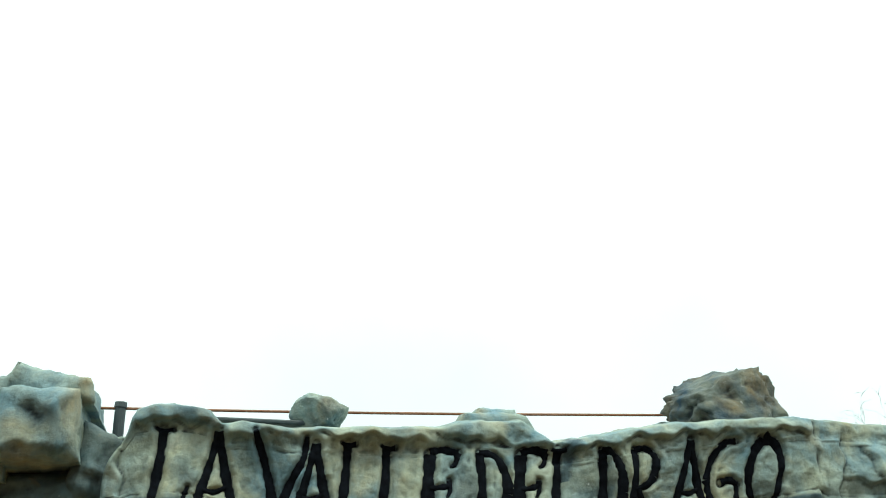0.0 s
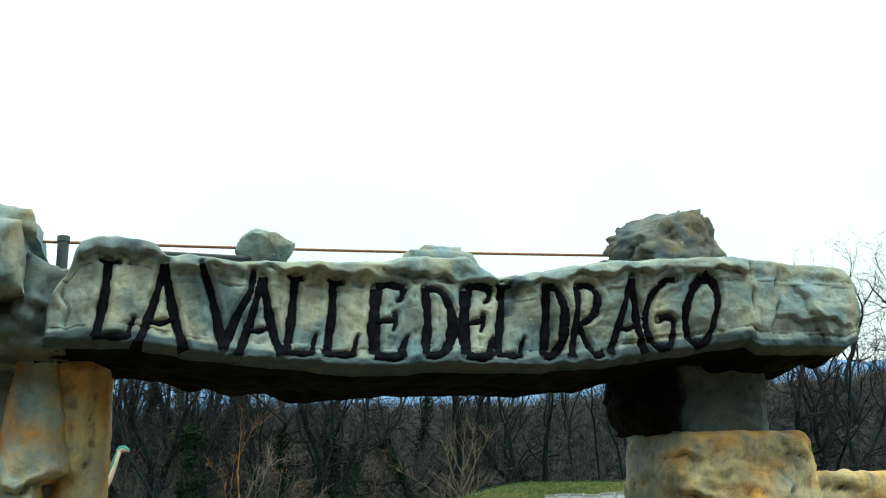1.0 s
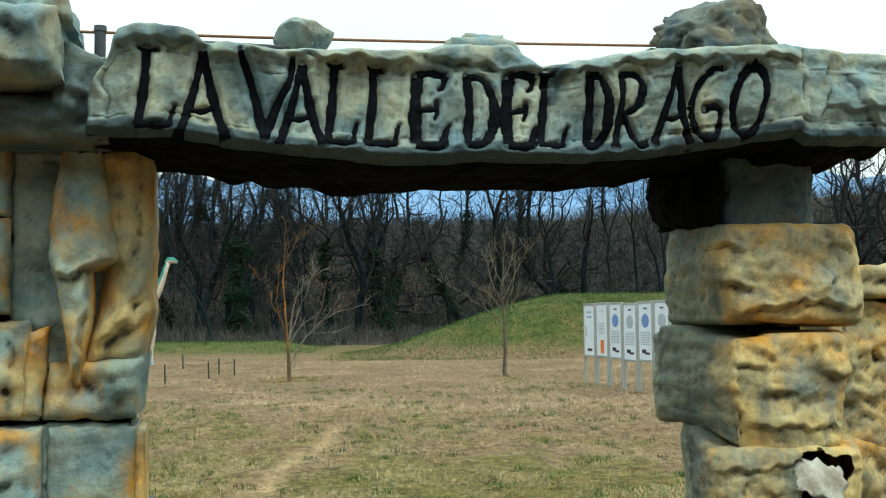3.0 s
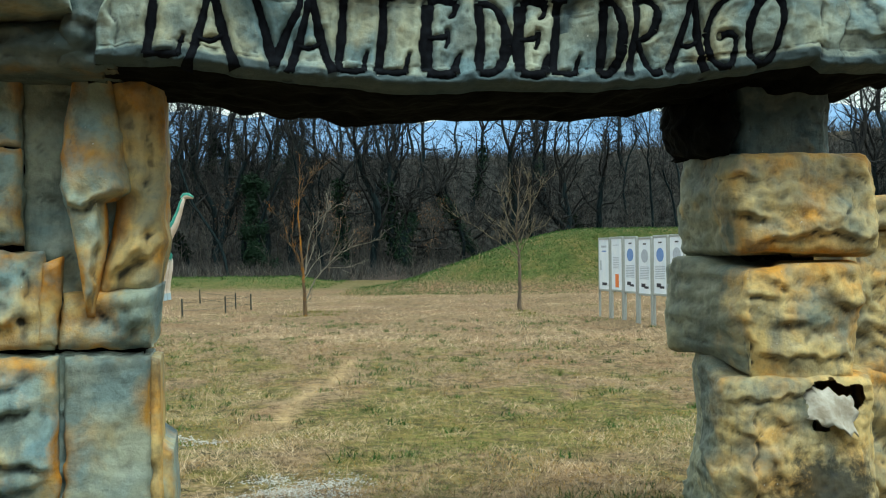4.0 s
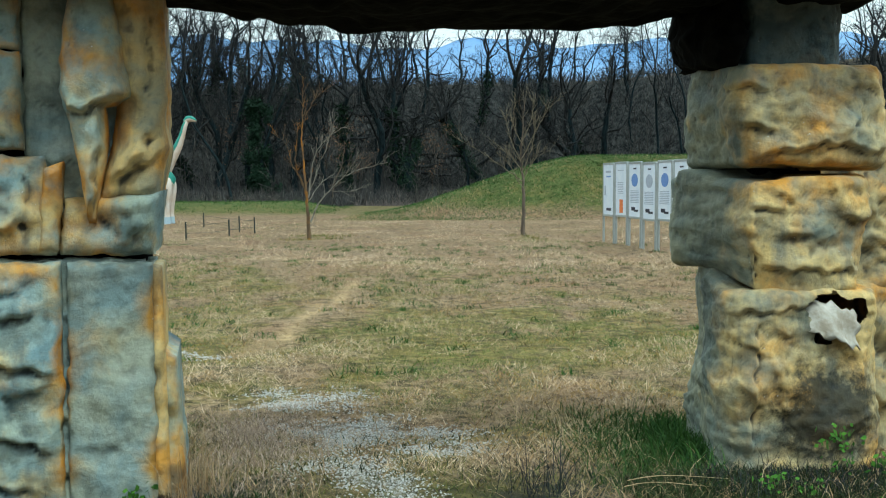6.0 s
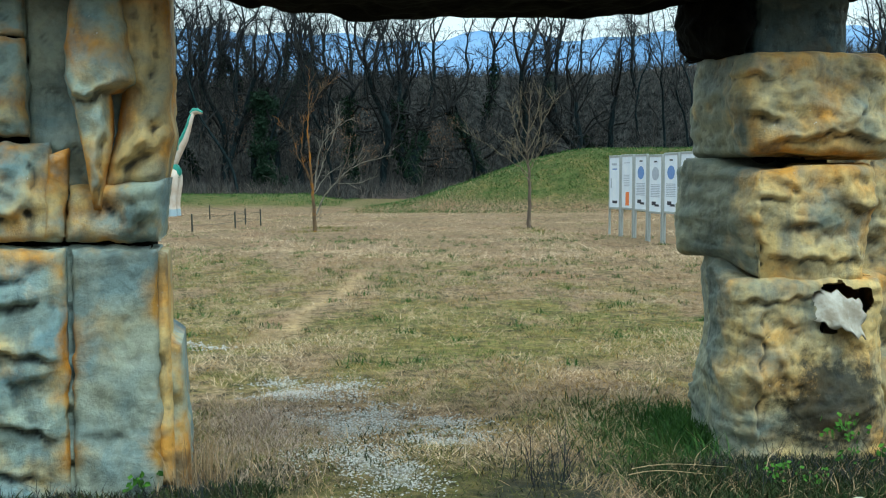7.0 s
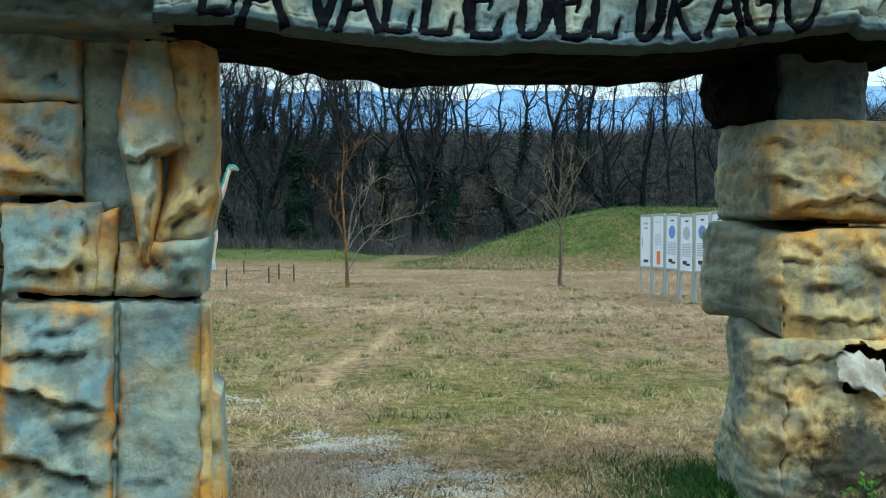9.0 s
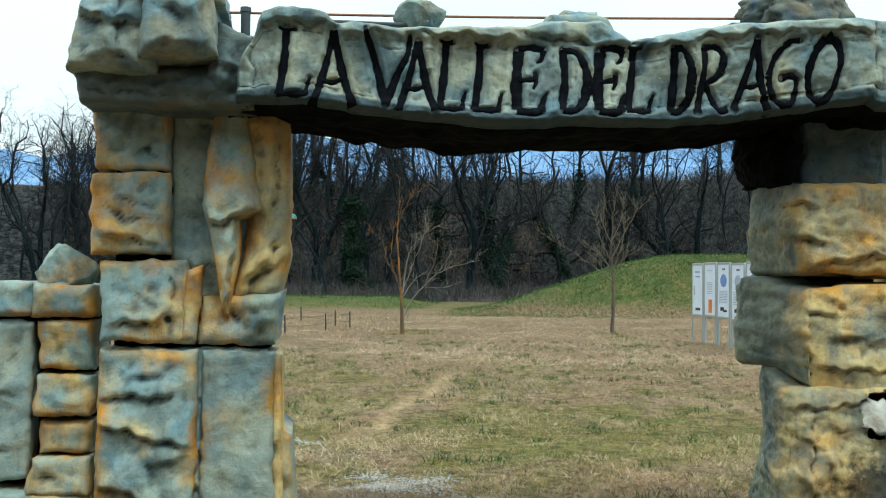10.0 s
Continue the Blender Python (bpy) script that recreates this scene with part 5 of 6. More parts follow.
for i in range(620):
    x, dy = rng.uniform(-56, 52), rng.uniform(-0.5, 26)
    y = float(wood_edge(x)) + dy
    if abs(x) > 0.45 * y + 4:
        continue
    if x > -4 and dy > 17:
        continue
    p = Vector((x, y, float(ground_z(x, y)) - 0.1))
    pts, rad, _ = g.limb(p, Vector((rng.gauss(0, 0.12), 0, 1)), rng.uniform(2, 5.5 if x < -4 else 3.5), rng.uniform(0.03, 0.07), 0.015, 5, 3, 0.07, 0.05)
    for q in range(1, 6):
        for w in range(2):
            g.limb(pts[q], Vector((rng.gauss(0, 1), rng.gauss(0, 1), rng.uniform(0.2, 1.2))).normalized(), rng.uniform(0.8, 2.0), 0.02, 0.010, 2, 3, 0.15, 0.1)
tagged(mesh("saplings", g.v, g.f, SAPLING), "thicket of thin bare saplings on the bank", "saplings", kind="stuff")

# undergrowth of the wood
rng = random.Random(31)
bv, bf = [], []
for i in range(10500):
    x, dy = rng.uniform(-58, 54), rng.uniform(-1.5, 27) if rng.random() < 0.75 else rng.uniform(-2, 4)
    y = float(wood_edge(x)) + dy
    if abs(x) > 0.45 * y + 4:
        continue
    z = float(ground_z(x, y))
    for s in range(7):
        d = Vector((rng.gauss(0, 0.8), rng.gauss(0, 0.8), rng.uniform(0.5, 1.4))).normalized()
        ln = rng.uniform(0.5, 2.2)
        p0 = Vector((x + rng.gauss(0, 0.35), y + rng.gauss(0, 0.35), z - 0.05))
        p1 = p0 + d * ln * 0.55 + Vector((0, 0, 0.1))
        p2 = p0 + d * ln + Vector((rng.gauss(0, 0.2), 0, -0.12 * ln))
        w = rng.uniform(0.010, 0.022)
        o = len(bv)
        bv += [p0 - Vector((w, 0, 0)), p0 + Vector((w, 0, 0)), p1 - Vector((w * 0.7, 0, 0)), p1 + Vector((w * 0.7, 0, 0)), p2]
        bf += [(o, o + 1, o + 3, o + 2), (o + 2, o + 3, o + 4)]
tagged(mesh("undergrowth", bv, bf, BRAMBLE, smooth=False), "tangled bare brambles and brush under the oaks", "undergrowth", kind="stuff")

# paler brush along the foot of the bank, with fallen trunks
rng = random.Random(37)
g = Grow(38, 0.008)
for i in range(900):
    x = rng.uniform(-36, 20)
    y = float(wood_edge(x)) + rng.uniform(-2.6, 1.5) + 3.0 * abs(rng.gauss(0, 1)) * (rng.random() < 0.3)
    if lattice(x, y, 0.16, 5, 2) < 0.42:
        continue
    z = float(ground_z(x, y)) - 0.05
    for q in range(4):
        g.limb(Vector((x + rng.gauss(0, 0.3), y, z)), Vector((rng.gauss(0, 0.9), rng.gauss(0, 0.5), rng.uniform(0.4, 1.2))).normalized(), rng.uniform(0.6, 1.7), 0.013, 0.006, 4, 3, 0.25, -0.10)
tagged(mesh("pale_brush", g.v, g.f, PALE_BRUSH, smooth=False), "pale tangled bare brush along the wood's edge", "undergrowth", kind="stuff")
for i, (x, dy, ln, turn, up) in enumerate(((-2.2, 3.5, 5.0, 12, 4), (4.4, 4.5, 3.6, -20, 8), (-9.5, 5.5, 4.2, 25, 10))):
    g = Grow(410 + i)
    g.limb(Vector((0, 0, 0)), Vector((1, 0, 0.03)), ln, 0.13, 0.06, 9, 8, 0.05, 0.0)
    y = float(wood_edge(x)) + dy
    log = mesh("fallen_trunk", g.v, g.f, GREY_BARK)
    log.matrix_world = pose(x, y, float(ground_z(x, y)) + 0.25, 0, -up, turn)
    tagged(log, "fallen grey-brown trunk on the leafy bank", "log", "fallen trunks")

# a few young oaks that keep their withered brown leaves
for i, (x, dy, h) in enumerate(((-8.6, -0.6, 5.0), (-15.5, 4.0, 5.5), (-1.5, 3.0, 4.6))):
    g = Grow(430 + i, 0.012)
    g.tree(Vector((0, 0, -0.2)), Vector((0.05, 0, 1)), h, 0.07, 0, 0.8, (9, 5, 3), 8, 0.35, 0.14, 0.05)
    t = trunk_and_crown("young_oak", g, 63, GREY_BARK, SAPLING)
    lv, lf = leaf_cloud(random.Random(i), [p for p in g.tips if p.z > 0.45 * h], 420, 0.055, 0.16)
    mesh("foliage", lv, lf, OAK_LEAF, t, "withered brown oak leaves", smooth=False)
    y = float(wood_edge(x)) + dy
    t.matrix_world = pose(x, y, float(ground_z(x, y)), 0, 0, 50 * i)
    tagged(t, "slender young oak with withered brown leaves", "tree", "young oaks")

# a reddish bare bush at the foot of the bank
g = Grow(55, 0.012)
for i in range(26):
    d = Vector((g.rng.gauss(0, 0.6), g.rng.gauss(0, 0.6), 1)).normalized()
    g.tree(Vector((g.rng.gauss(0, 0.7), g.rng.gauss(0, 0.4), -0.1)), d, g.rng.uniform(1.2, 2.4), 0.025, 0, 0.6, (6, 4), 5, 0.3)
bush = mesh("bush", g.v, g.f, RED_TWIG)
bush.matrix_world = pose(9.0, 77.5, float(ground_z(9.0, 77.5)))
tagged(bush, "reddish bare bush before the dark bank", "bush")

# two young trees on the meadow
def branch(g, points, r0, r1, twigs=0, reach=0.5, lift=0.4):
    """A limb through given places (across, up), a little crooked, with twigs on its outer part."""
    line = spline(points, 6)
    n = len(line)
    off, pts = g.rng.uniform(-0.25, 0.25), []
    for i, (x, z) in enumerate(line):
        f = i / (n - 1)
        pts.append(Vector((x + g.rng.gauss(0, 0.012), off * f * (abs(x) + 0.4) + g.rng.gauss(0, 0.012), z + g.rng.gauss(0, 0.012))))
    rad = [r0 + (r1 - r0) * (i / (n - 1)) ** 0.62 for i in range(n)]
    tv, tf = tube(pts, rad, 6 if r0 > 0.03 else 4)
    o = len(g.v)
    g.v += tv
    g.f += [tuple(o + i for i in q) for q in tf]
    for _ in range(twigs):
        i = int(n * g.rng.uniform(0.3, 0.98))
        i = min(max(i, 1), n - 1)
        d = (pts[i] - pts[i - 1]).normalized() + Vector((g.rng.gauss(0, 0.55), g.rng.gauss(0, 0.55), g.rng.gauss(lift, 0.35)))
        sub, _, _ = g.limb(pts[i], d.normalized(), reach * g.rng.uniform(0.4, 1.2), max(rad[i] * 0.5, 0.006), 0.004, 4, 3, 0.12, 0.04)
        for q in (1, 2, 3):
            d2 = (sub[q + 1] - sub[q]).normalized() + Vector((g.rng.gauss(0, 0.6), g.rng.gauss(0, 0.6), g.rng.gauss(0.2, 0.4)))
            g.limb(sub[q], d2.normalized(), 0.5 * reach * g.rng.uniform(0.4, 1.0), 0.005, 0.003, 3, 3, 0.12, 0.03)


g = Grow(8, 0.006)
branch(g, ((0.0, -0.1), (-0.03, 0.7), (-0.06, 1.45), (-0.14, 2.4), (-0.19, 3.35), (-0.14, 4.3), (-0.14, 4.9)), 0.085, 0.005, 16, 0.5)
branch(g, ((-0.05, 1.3), (-0.22, 1.9), (-0.52, 2.4), (-0.62, 2.9), (-0.95, 3.3)), 0.030, 0.005, 14, 0.5)
branch(g, ((-0.06, 1.45), (-0.35, 2.2), (-0.38, 2.9), (-0.30, 3.5)), 0.024, 0.005, 10, 0.45)
branch(g, ((-0.10, 3.8), (0.12, 4.3), (0.35, 4.6), (0.88, 5.0)), 0.018, 0.004, 14, 0.5)
split = len(g.v)
branch(g, ((0.0, 1.35), (0.10, 2.2), (0.28, 2.8), (0.62, 3.2), (1.1, 3.55)), 0.032, 0.006, 12, 0.6)
branch(g, ((0.0, 1.5), (0.18, 1.9), (0.40, 2.5), (0.62, 3.0), (0.75, 3.7)), 0.028, 0.006, 10, 0.6)
branch(g, ((-0.02, 1.2), (0.30, 1.7), (0.60, 1.95), (1.0, 2.0)), 0.022, 0.005, 7, 0.4)
branch(g, ((0.03, 0.55), (0.32, 1.15), (0.95, 1.85), (1.55, 2.2), (2.5, 2.45)), 0.038, 0.006, 12, 0.7, 0.25)
branch(g, ((0.75, 1.55), (1.3, 1.55), (1.95, 1.75)), 0.016, 0.005, 7, 0.4, 0.1)
branch(g, ((0.02, 0.45), (0.15, 0.55), (0.22, 0.85)), 0.022, 0.008, 2, 0.25)
young = trunk_and_crown("young_tree", g, split, YOUNG_BARK, PALE_TWIG)
young.matrix_world = pose(-4.44, 33.6, float(ground_z(-4.44, 33.6)), 0, 0, 0)
tagged(young, "bare young tree with orange lichen on its trunk", "tree", "young meadow trees")
g = Grow(15, 0.006)
branch(g, ((0.0, -0.1), (0.03, 0.9), (0.02, 1.9), (-0.06, 2.7), (0.02, 3.7), (0.10, 4.6)), 0.085, 0.010, 20, 0.6)
for pts_ in (((0.0, 1.8), (-0.45, 2.15), (-1.3, 2.7), (-2.1, 3.2)), ((-0.02, 2.1), (-0.4, 2.7), (-0.95, 2.95)), ((-0.05, 2.5), (-0.35, 3.1), (-0.55, 3.9)), ((0.02, 1.9), (0.35, 2.5), (0.95, 2.9)), ((0.0, 2.6), (0.45, 3.5), (0.85, 4.2), (1.25, 4.55)),
             ((0.02, 2.2), (0.3, 2.9), (0.45, 3.8)), ((0.0, 3.0), (-0.3, 3.7), (-0.25, 4.4)), ((0.02, 1.6), (-0.25, 2.0), (-0.45, 2.6)), ((0.0, 3.2), (0.3, 3.9), (0.35, 4.5))):
    branch(g, pts_, 0.026, 0.006, 14, 0.6)
young2 = trunk_and_crown("young_tree", g, 186, GREY_BARK, TWIG_WARM)
young2.matrix_world = pose(2.45, 35.6, float(ground_z(2.45, 35.6)), 0, 0, 0)
tagged(young2, "bare grey-brown young tree in the dry meadow", "tree", "young meadow trees")

# ---- information boards ----
def info_board():
    root = new("information_board")
    bm = bmesh.new()
    box(bm, -0.40, 0.40, -0.02, 0.02, 0.83, 2.31)
    part("panel", bm, BOARD, root, "white printed panel")
    for nm, b in (("frame_rail", (-0.43, 0.43, -0.035, 0.035, 2.29, 2.35)), ("frame_rail", (-0.43, 0.43, -0.035, 0.035, 0.78, 0.84)), ("frame_post", (-0.445, -0.395, -0.03, 0.03, -0.1, 2.34)), ("frame_post", (0.395, 0.445, -0.03, 0.03, -0.1, 2.34))):
        bm = bmesh.new()
        box(bm, *b, 0.006)
        part(nm, bm, STEEL, root)
    return root


def print_bar(root, name, x0, x1, z0, z1, mat, round_=False):
    bm = bmesh.new()
    if round_:
        bmesh.ops.create_cone(bm, cap_ends=True, segments=24, radius1=1, radius2=1, depth=0.004, matrix=Matrix.Translation(((x0 + x1) / 2, -0.0245, (z0 + z1) / 2)) @ Matrix.Diagonal(((x1 - x0) / 2, 1, (z1 - z0) / 2, 1)) @ pose(0, 0, 0, 90))
    else:
        box(bm, x0, x1, -0.0265, -0.0225, z0, z1)
    part(name, bm, mat, root)


for i in range(6):
    b = info_board()
    f = i + 0.5
    bx, by = 4.60 + 0.215 * f, 31.9 - 0.99 * f
    b.matrix_world = pose(bx, by, float(ground_z(bx, by)), 0, 0, -77.8)
    if i == 0:
        print_bar(b, "heading", -0.2, 0.2, 2.06, 2.12, INK_GREY)
        print_bar(b, "title_bar", -0.16, 0.2, 1.93, 1.97, INK_BLUE)
        print_bar(b, "picture", -0.3, -0.2, 1.40, 1.68, INK_GREY)
        print_bar(b, "picture", -0.14, 0.24, 0.95, 1.03, INK_DARK)
    elif i == 1:
        print_bar(b, "heading", -0.25, 0.2, 2.10, 2.12, INK_GREY)
        for q in range(7):
            print_bar(b, "text_line", -0.25, 0.18, 1.45 + 0.05 * q, 1.47 + 0.05 * q, INK_GREY)
        print_bar(b, "picture", -0.1, 0.16, 0.90, 1.28, INK_ORANGE)
    else:
        print_bar(b, "title_bar", -0.09, 0.12, 2.14, 2.18, INK_DARK)
        print_bar(b, "emblem", -0.22, 0.24, 1.66, 2.02, INK_BLUE if i % 2 == 0 else INK_GREY, True)
        for q in range(8):
            print_bar(b, "text_line", -0.30, 0.30, 1.22 + 0.045 * q, 1.24 + 0.045 * q, INK_GREY)
        print_bar(b, "picture", -0.22, 0.05, 1.00, 1.10, INK_DARK)
        print_bar(b, "picture", -0.02, 0.26, 0.97, 1.03, INK_DARK)
    tagged(b, "white information board in a galvanised steel frame", "sign", "row of information boards")

# ---- statue and fence ----
def statue():
    """A long-necked lizard statue as one plain mesh: rings along a spine, and four legs."""
    bm_v, bm_f, backs, feet = [], [], [], []

    def ring_tube(line, sides=14):
        o0 = len(bm_v)
        for i, (x, y, z, rx, rz) in enumerate(line):
            a_, b_ = line[max(0, i - 1)], line[min(len(line) - 1, i + 1)]
            tx, tz = b_[0] - a_[0], b_[2] - a_[2]
            tl = math.hypot(tx, tz)
            for j in range(sides):
                g_ = 2 * math.pi * j / sides
                bm_v.append((x - tz / tl * rz * math.sin(g_), y + rx * math.cos(g_), z + tx / tl * rz * math.sin(g_)))
                backs.append(0.5 + 0.5 * math.sin(g_))
                feet.append(0.0)
            if i:
                o = o0 + (i - 1) * sides
                for j in range(sides):
                    bm_f.append((o + j, o + (j + 1) % sides, o + sides + (j + 1) % sides, o + sides + j))
        for base in (o0, len(bm_v) - sides):
            bm_f.append(tuple(range(base, base + sides)))

    ring_tube([(-6.0, 0, 0.5, 0.05, 0.05), (-5.0, 0, 0.8, 0.14, 0.14), (-4.0, 0, 1.15, 0.3, 0.3), (-3.0, 0, 1.45, 0.6, 0.62), (-2.0, 0, 1.55, 0.75, 0.78), (-1.0, 0, 1.65, 0.68, 0.72), (-0.45, 0, 1.72, 0.54, 0.62), (-0.1, 0, 1.75, 0.40, 0.50), (0.08, 0, 1.7, 0.15, 0.25)])
    ring_tube([(-0.62, 0, 1.95, 0.34, 0.38), (-0.30, 0, 2.35, 0.30, 0.32), (0.0, 0, 2.8, 0.23, 0.24), (0.28, 0, 3.25, 0.18, 0.19), (0.46, 0, 3.7, 0.14, 0.14), (0.58, 0, 4.1, 0.12, 0.12), (0.68, 0, 4.32, 0.12, 0.10)])
    ring_tube([(0.58, 0, 4.30, 0.10, 0.09), (0.72, 0, 4.40, 0.15, 0.15), (0.88, 0, 4.42, 0.14, 0.13), (1.02, 0, 4.36, 0.11, 0.09), (1.10, 0, 4.33, 0.06, 0.05)])
    for lx in (-0.22, -2.6):
        for ly in (-0.38, 0.38):
            o0, sides = len(bm_v), 12
            for i, (z, r) in enumerate(((1.98, 0.10), (1.90, 0.23), (1.68, 0.30), (1.35, 0.30), (1.0, 0.24), (0.72, 0.19), (0.45, 0.17), (0.31, 0.18), (0.28, 0.19), (-0.1, 0.22))):
                for j in range(sides):
                    g_ = 2 * math.pi * j / sides
                    bm_v.append((lx + r * math.cos(g_), ly + r * math.sin(g_), z))
                    backs.append(0.0)
                    feet.append(1.0 if z < 0.3 else 0.0)
                if i:
                    o = o0 + (i - 1) * sides
                    for j in range(sides):
                        bm_f.append((o + j, o + (j + 1) % sides, o + sides + (j + 1) % sides, o + sides + j))
    return mesh("dinosaur_statue", bm_v, bm_f, STATUE, attrs={"back": backs, "foot": feet})


dino = statue()
dino.matrix_world = pose(-12.25, 47.0, 0.0, 0, 0, 0) @ Matrix.Diagonal((1, 1, 1.045, 1))
tagged(dino, "green and cream painted long-necked dinosaur statue", "statue")

for x, y in ((-8.24, 33.2), (-9.96, 43.0), (-7.45, 35.9), (-7.6, 38.4), (-6.9, 37.6)):
    root = new("fence_post")
    bm = bmesh.new()
    bmesh.ops.create_cone(bm, cap_ends=True, segments=8, radius1=0.028, radius2=0.025, depth=0.75, matrix=pose(0, 0, 0.2))
    part("stake", bm, POST_DARK, root)
    root.matrix_world = pose(x, y, float(ground_z(x, y)), 1.5, -1, 0)
    tagged(root, "thin dark stake of a meadow fence", "fence post", "meadow fence stakes")
for a, b in (((-7.45, 35.9), (-6.9, 37.6)), ((-7.45, 35.9), (-7.6, 38.4)), ((-7.6, 38.4), (-6.9, 37.6)), ((-8.24, 33.2), (-7.45, 35.9)), ((-9.96, 43.0), (-7.6, 38.4))):
    tv, tf = [], []
    for hgt in (0.22, 0.48):
        v2, f2 = tube([(a[0] + (b[0] - a[0]) * i / 6, a[1] + (b[1] - a[1]) * i / 6, hgt - 0.03 * math.sin(math.pi * i / 6)) for i in range(7)], 0.006, 4)
        o = len(tv)
        tv += v2
        tf += [tuple(o + i for i in q) for q in f2]
    tagged(mesh("fence_wire", tv, tf, POST_DARK), "slack thin wire between fence stakes", "wire")

# ---- grasses, weeds and gravel ----
def blades(name, n, seed, pick, height, width, mat, label, cat, lean=0.5, clump=1, tight=0.05, plain_blade=False):
    """A sheet of single bent blades; pick gives a place or None."""
    r = np.random.RandomState(seed)
    px, py = pick(r, n)
    if clump > 1:
        px, py = np.repeat(px, clump) + r.normal(0, tight, len(px) * clump), np.repeat(py, clump) + r.normal(0, tight, len(py) * clump)
    m_ = len(px)
    pz = ground_z(px, py) - 0.01
    h = height * r.uniform(0.4, 1.2, m_)
    g_ = r.uniform(0, 2 * np.pi, m_)
    el = np.clip(r.normal(1.35 - 0.75 * lean, 0.3, m_), 0.06, 1.5)
    ln = np.cos(el) * h
    w_ = width * r.uniform(0.6, 1.3, m_)
    t_ = r.uniform(0, np.pi, m_)
    dx, dy = np.cos(t_) * w_, np.sin(t_) * w_
    lx, ly = np.cos(g_) * ln, np.sin(g_) * ln
    hz = np.sin(el) * h
    if plain_blade:
        v_ = np.stack([np.stack([px - dx, py - dy, pz], 1), np.stack([px + dx, py + dy, pz], 1), np.stack([px + lx, py + ly, pz + hz], 1)], 1)
        me = bpy.data.meshes.new(name)
        me.vertices.add(m_ * 3)
        me.vertices.foreach_set("co", v_.reshape(-1).astype(np.float32))
        me.loops.add(m_ * 3)
        me.loops.foreach_set("vertex_index", np.arange(m_ * 3, dtype=np.int32))
        me.polygons.add(m_)
        me.polygons.foreach_set("loop_start", np.arange(m_, dtype=np.int32) * 3)
        me.update(calc_edges=True)
        me.validate()
        me.materials.append(mat)
        return tagged(new(name, me), label, cat, kind="stuff")
    v_ = np.empty((m_, 5, 3))
    v_[:, 0] = np.stack([px - dx, py - dy, pz], 1)
    v_[:, 1] = np.stack([px + dx, py + dy, pz], 1)
    v_[:, 2] = np.stack([px + dx * 0.7 + lx * 0.35, py + dy * 0.7 + ly * 0.35, pz + hz * 0.6], 1)
    v_[:, 3] = np.stack([px - dx * 0.7 + lx * 0.35, py - dy * 0.7 + ly * 0.35, pz + hz * 0.6], 1)
    v_[:, 4] = np.stack([px + lx, py + ly, pz + hz], 1)
    o = np.arange(m_) * 5
    me = bpy.data.meshes.new(name)
    me.vertices.add(m_ * 5)
    me.vertices.foreach_set("co", v_.reshape(-1).astype(np.float32))
    loops = np.stack([o, o + 1, o + 2, o + 3, o + 3, o + 2, o + 4], 1).reshape(-1)
    me.loops.add(len(loops))
    me.loops.foreach_set("vertex_index", loops.astype(np.int32))
    me.polygons.add(m_ * 2)
    me.polygons.foreach_set("loop_start", np.stack([np.arange(m_) * 7, np.arange(m_) * 7 + 4], 1).reshape(-1).astype(np.int32))
    me.update(calc_edges=True)
    me.validate()
    me.materials.append(mat)
    return tagged(new(name, me), label, cat, kind="stuff")


def gravel_at(x, y):
    return worn_path(x, y)


def field(lo, hi, green):
    def pick(r, n):
        y = lo * (hi / lo) ** r.uniform(0, 1, n)
        x = r.uniform(-0.44, 0.44, n) * (y + 1.5)
        m = meadow_green(x, y)
        m = m if green else 1.05 - 0.85 * m
        clumpy = lattice(x, y, 1.7, 4 if green else 9, 3)
        keep = (r.uniform(0, 1, n) > (0.9 if green else 0.4) * trail(x, y)) & (r.uniform(0, 1, n) < m * smooth01(0.34, 0.58, clumpy) * 1.3) & (r.uniform(0, 1, n) > 0.95 * gravel_at(x, y)) & (r.uniform(0, 1, n) > 0.75 * damp_soil(x, y))
        return x[keep], y[keep]
    return pick


def spot(cx, cy, sx, sy):
    return lambda r, n: (r.normal(cx, sx, n), r.normal(cy, sy, n))


blades("dry_grass", 42000, 1, field(5.2, 20, False), 0.10, 0.0020, STRAW, "short matted straw-coloured winter grass", "grass", 1.35, 6, 0.06, True)
blades("matted_straw", 3200, 19, field(5.4, 26, False), 0.20, 0.0032, STRAW, "tangled mats of long dry grass", "grass", 1.45, 14, 0.13)
blades("far_dry_grass", 30000, 2, field(17, 50, False), 0.13, 0.0042, STRAW, "dry straw-coloured meadow grass", "grass", 1.3, 5, 0.14, True)
blades("green_grass", 24000, 3, field(5.2, 20, True), 0.07, 0.003, BLADES, "short green grass among the straw", "grass", 1.0, 6, 0.05, True)
blades("far_green_grass", 26000, 13, field(17, 46, True), 0.09, 0.0045, BLADES, "green patches in the far meadow", "grass", 1.1, 5, 0.12, True)
blades("moss", 5000, 25, field(5.4, 24, True), 0.035, 0.004, MOSS, "low yellow-green moss between the grass", "moss", 1.2, 8, 0.08, True)


def patch_field(lo, hi, seed, level, size=1.5):
    """Places in patches about half a metre across, thinning towards their rims."""
    def pick(r, n):
        y = lo * (hi / lo) ** r.uniform(0, 1, n)
        x = r.uniform(-0.44, 0.44, n) * (y + 1.5)
        f = lattice(x, y * 0.8, size, seed, 4)
        keep = (r.uniform(0, 1, n) < smooth01(level, level + 0.14, f)) & (r.uniform(0, 1, n) > 1.2 * gravel_at(x, y)) & (r.uniform(0, 1, n) > 0.9 * damp_soil(x, y)) & (r.uniform(0, 1, n) > 0.8 * trail(x, y))
        return x[keep], y[keep]
    return pick


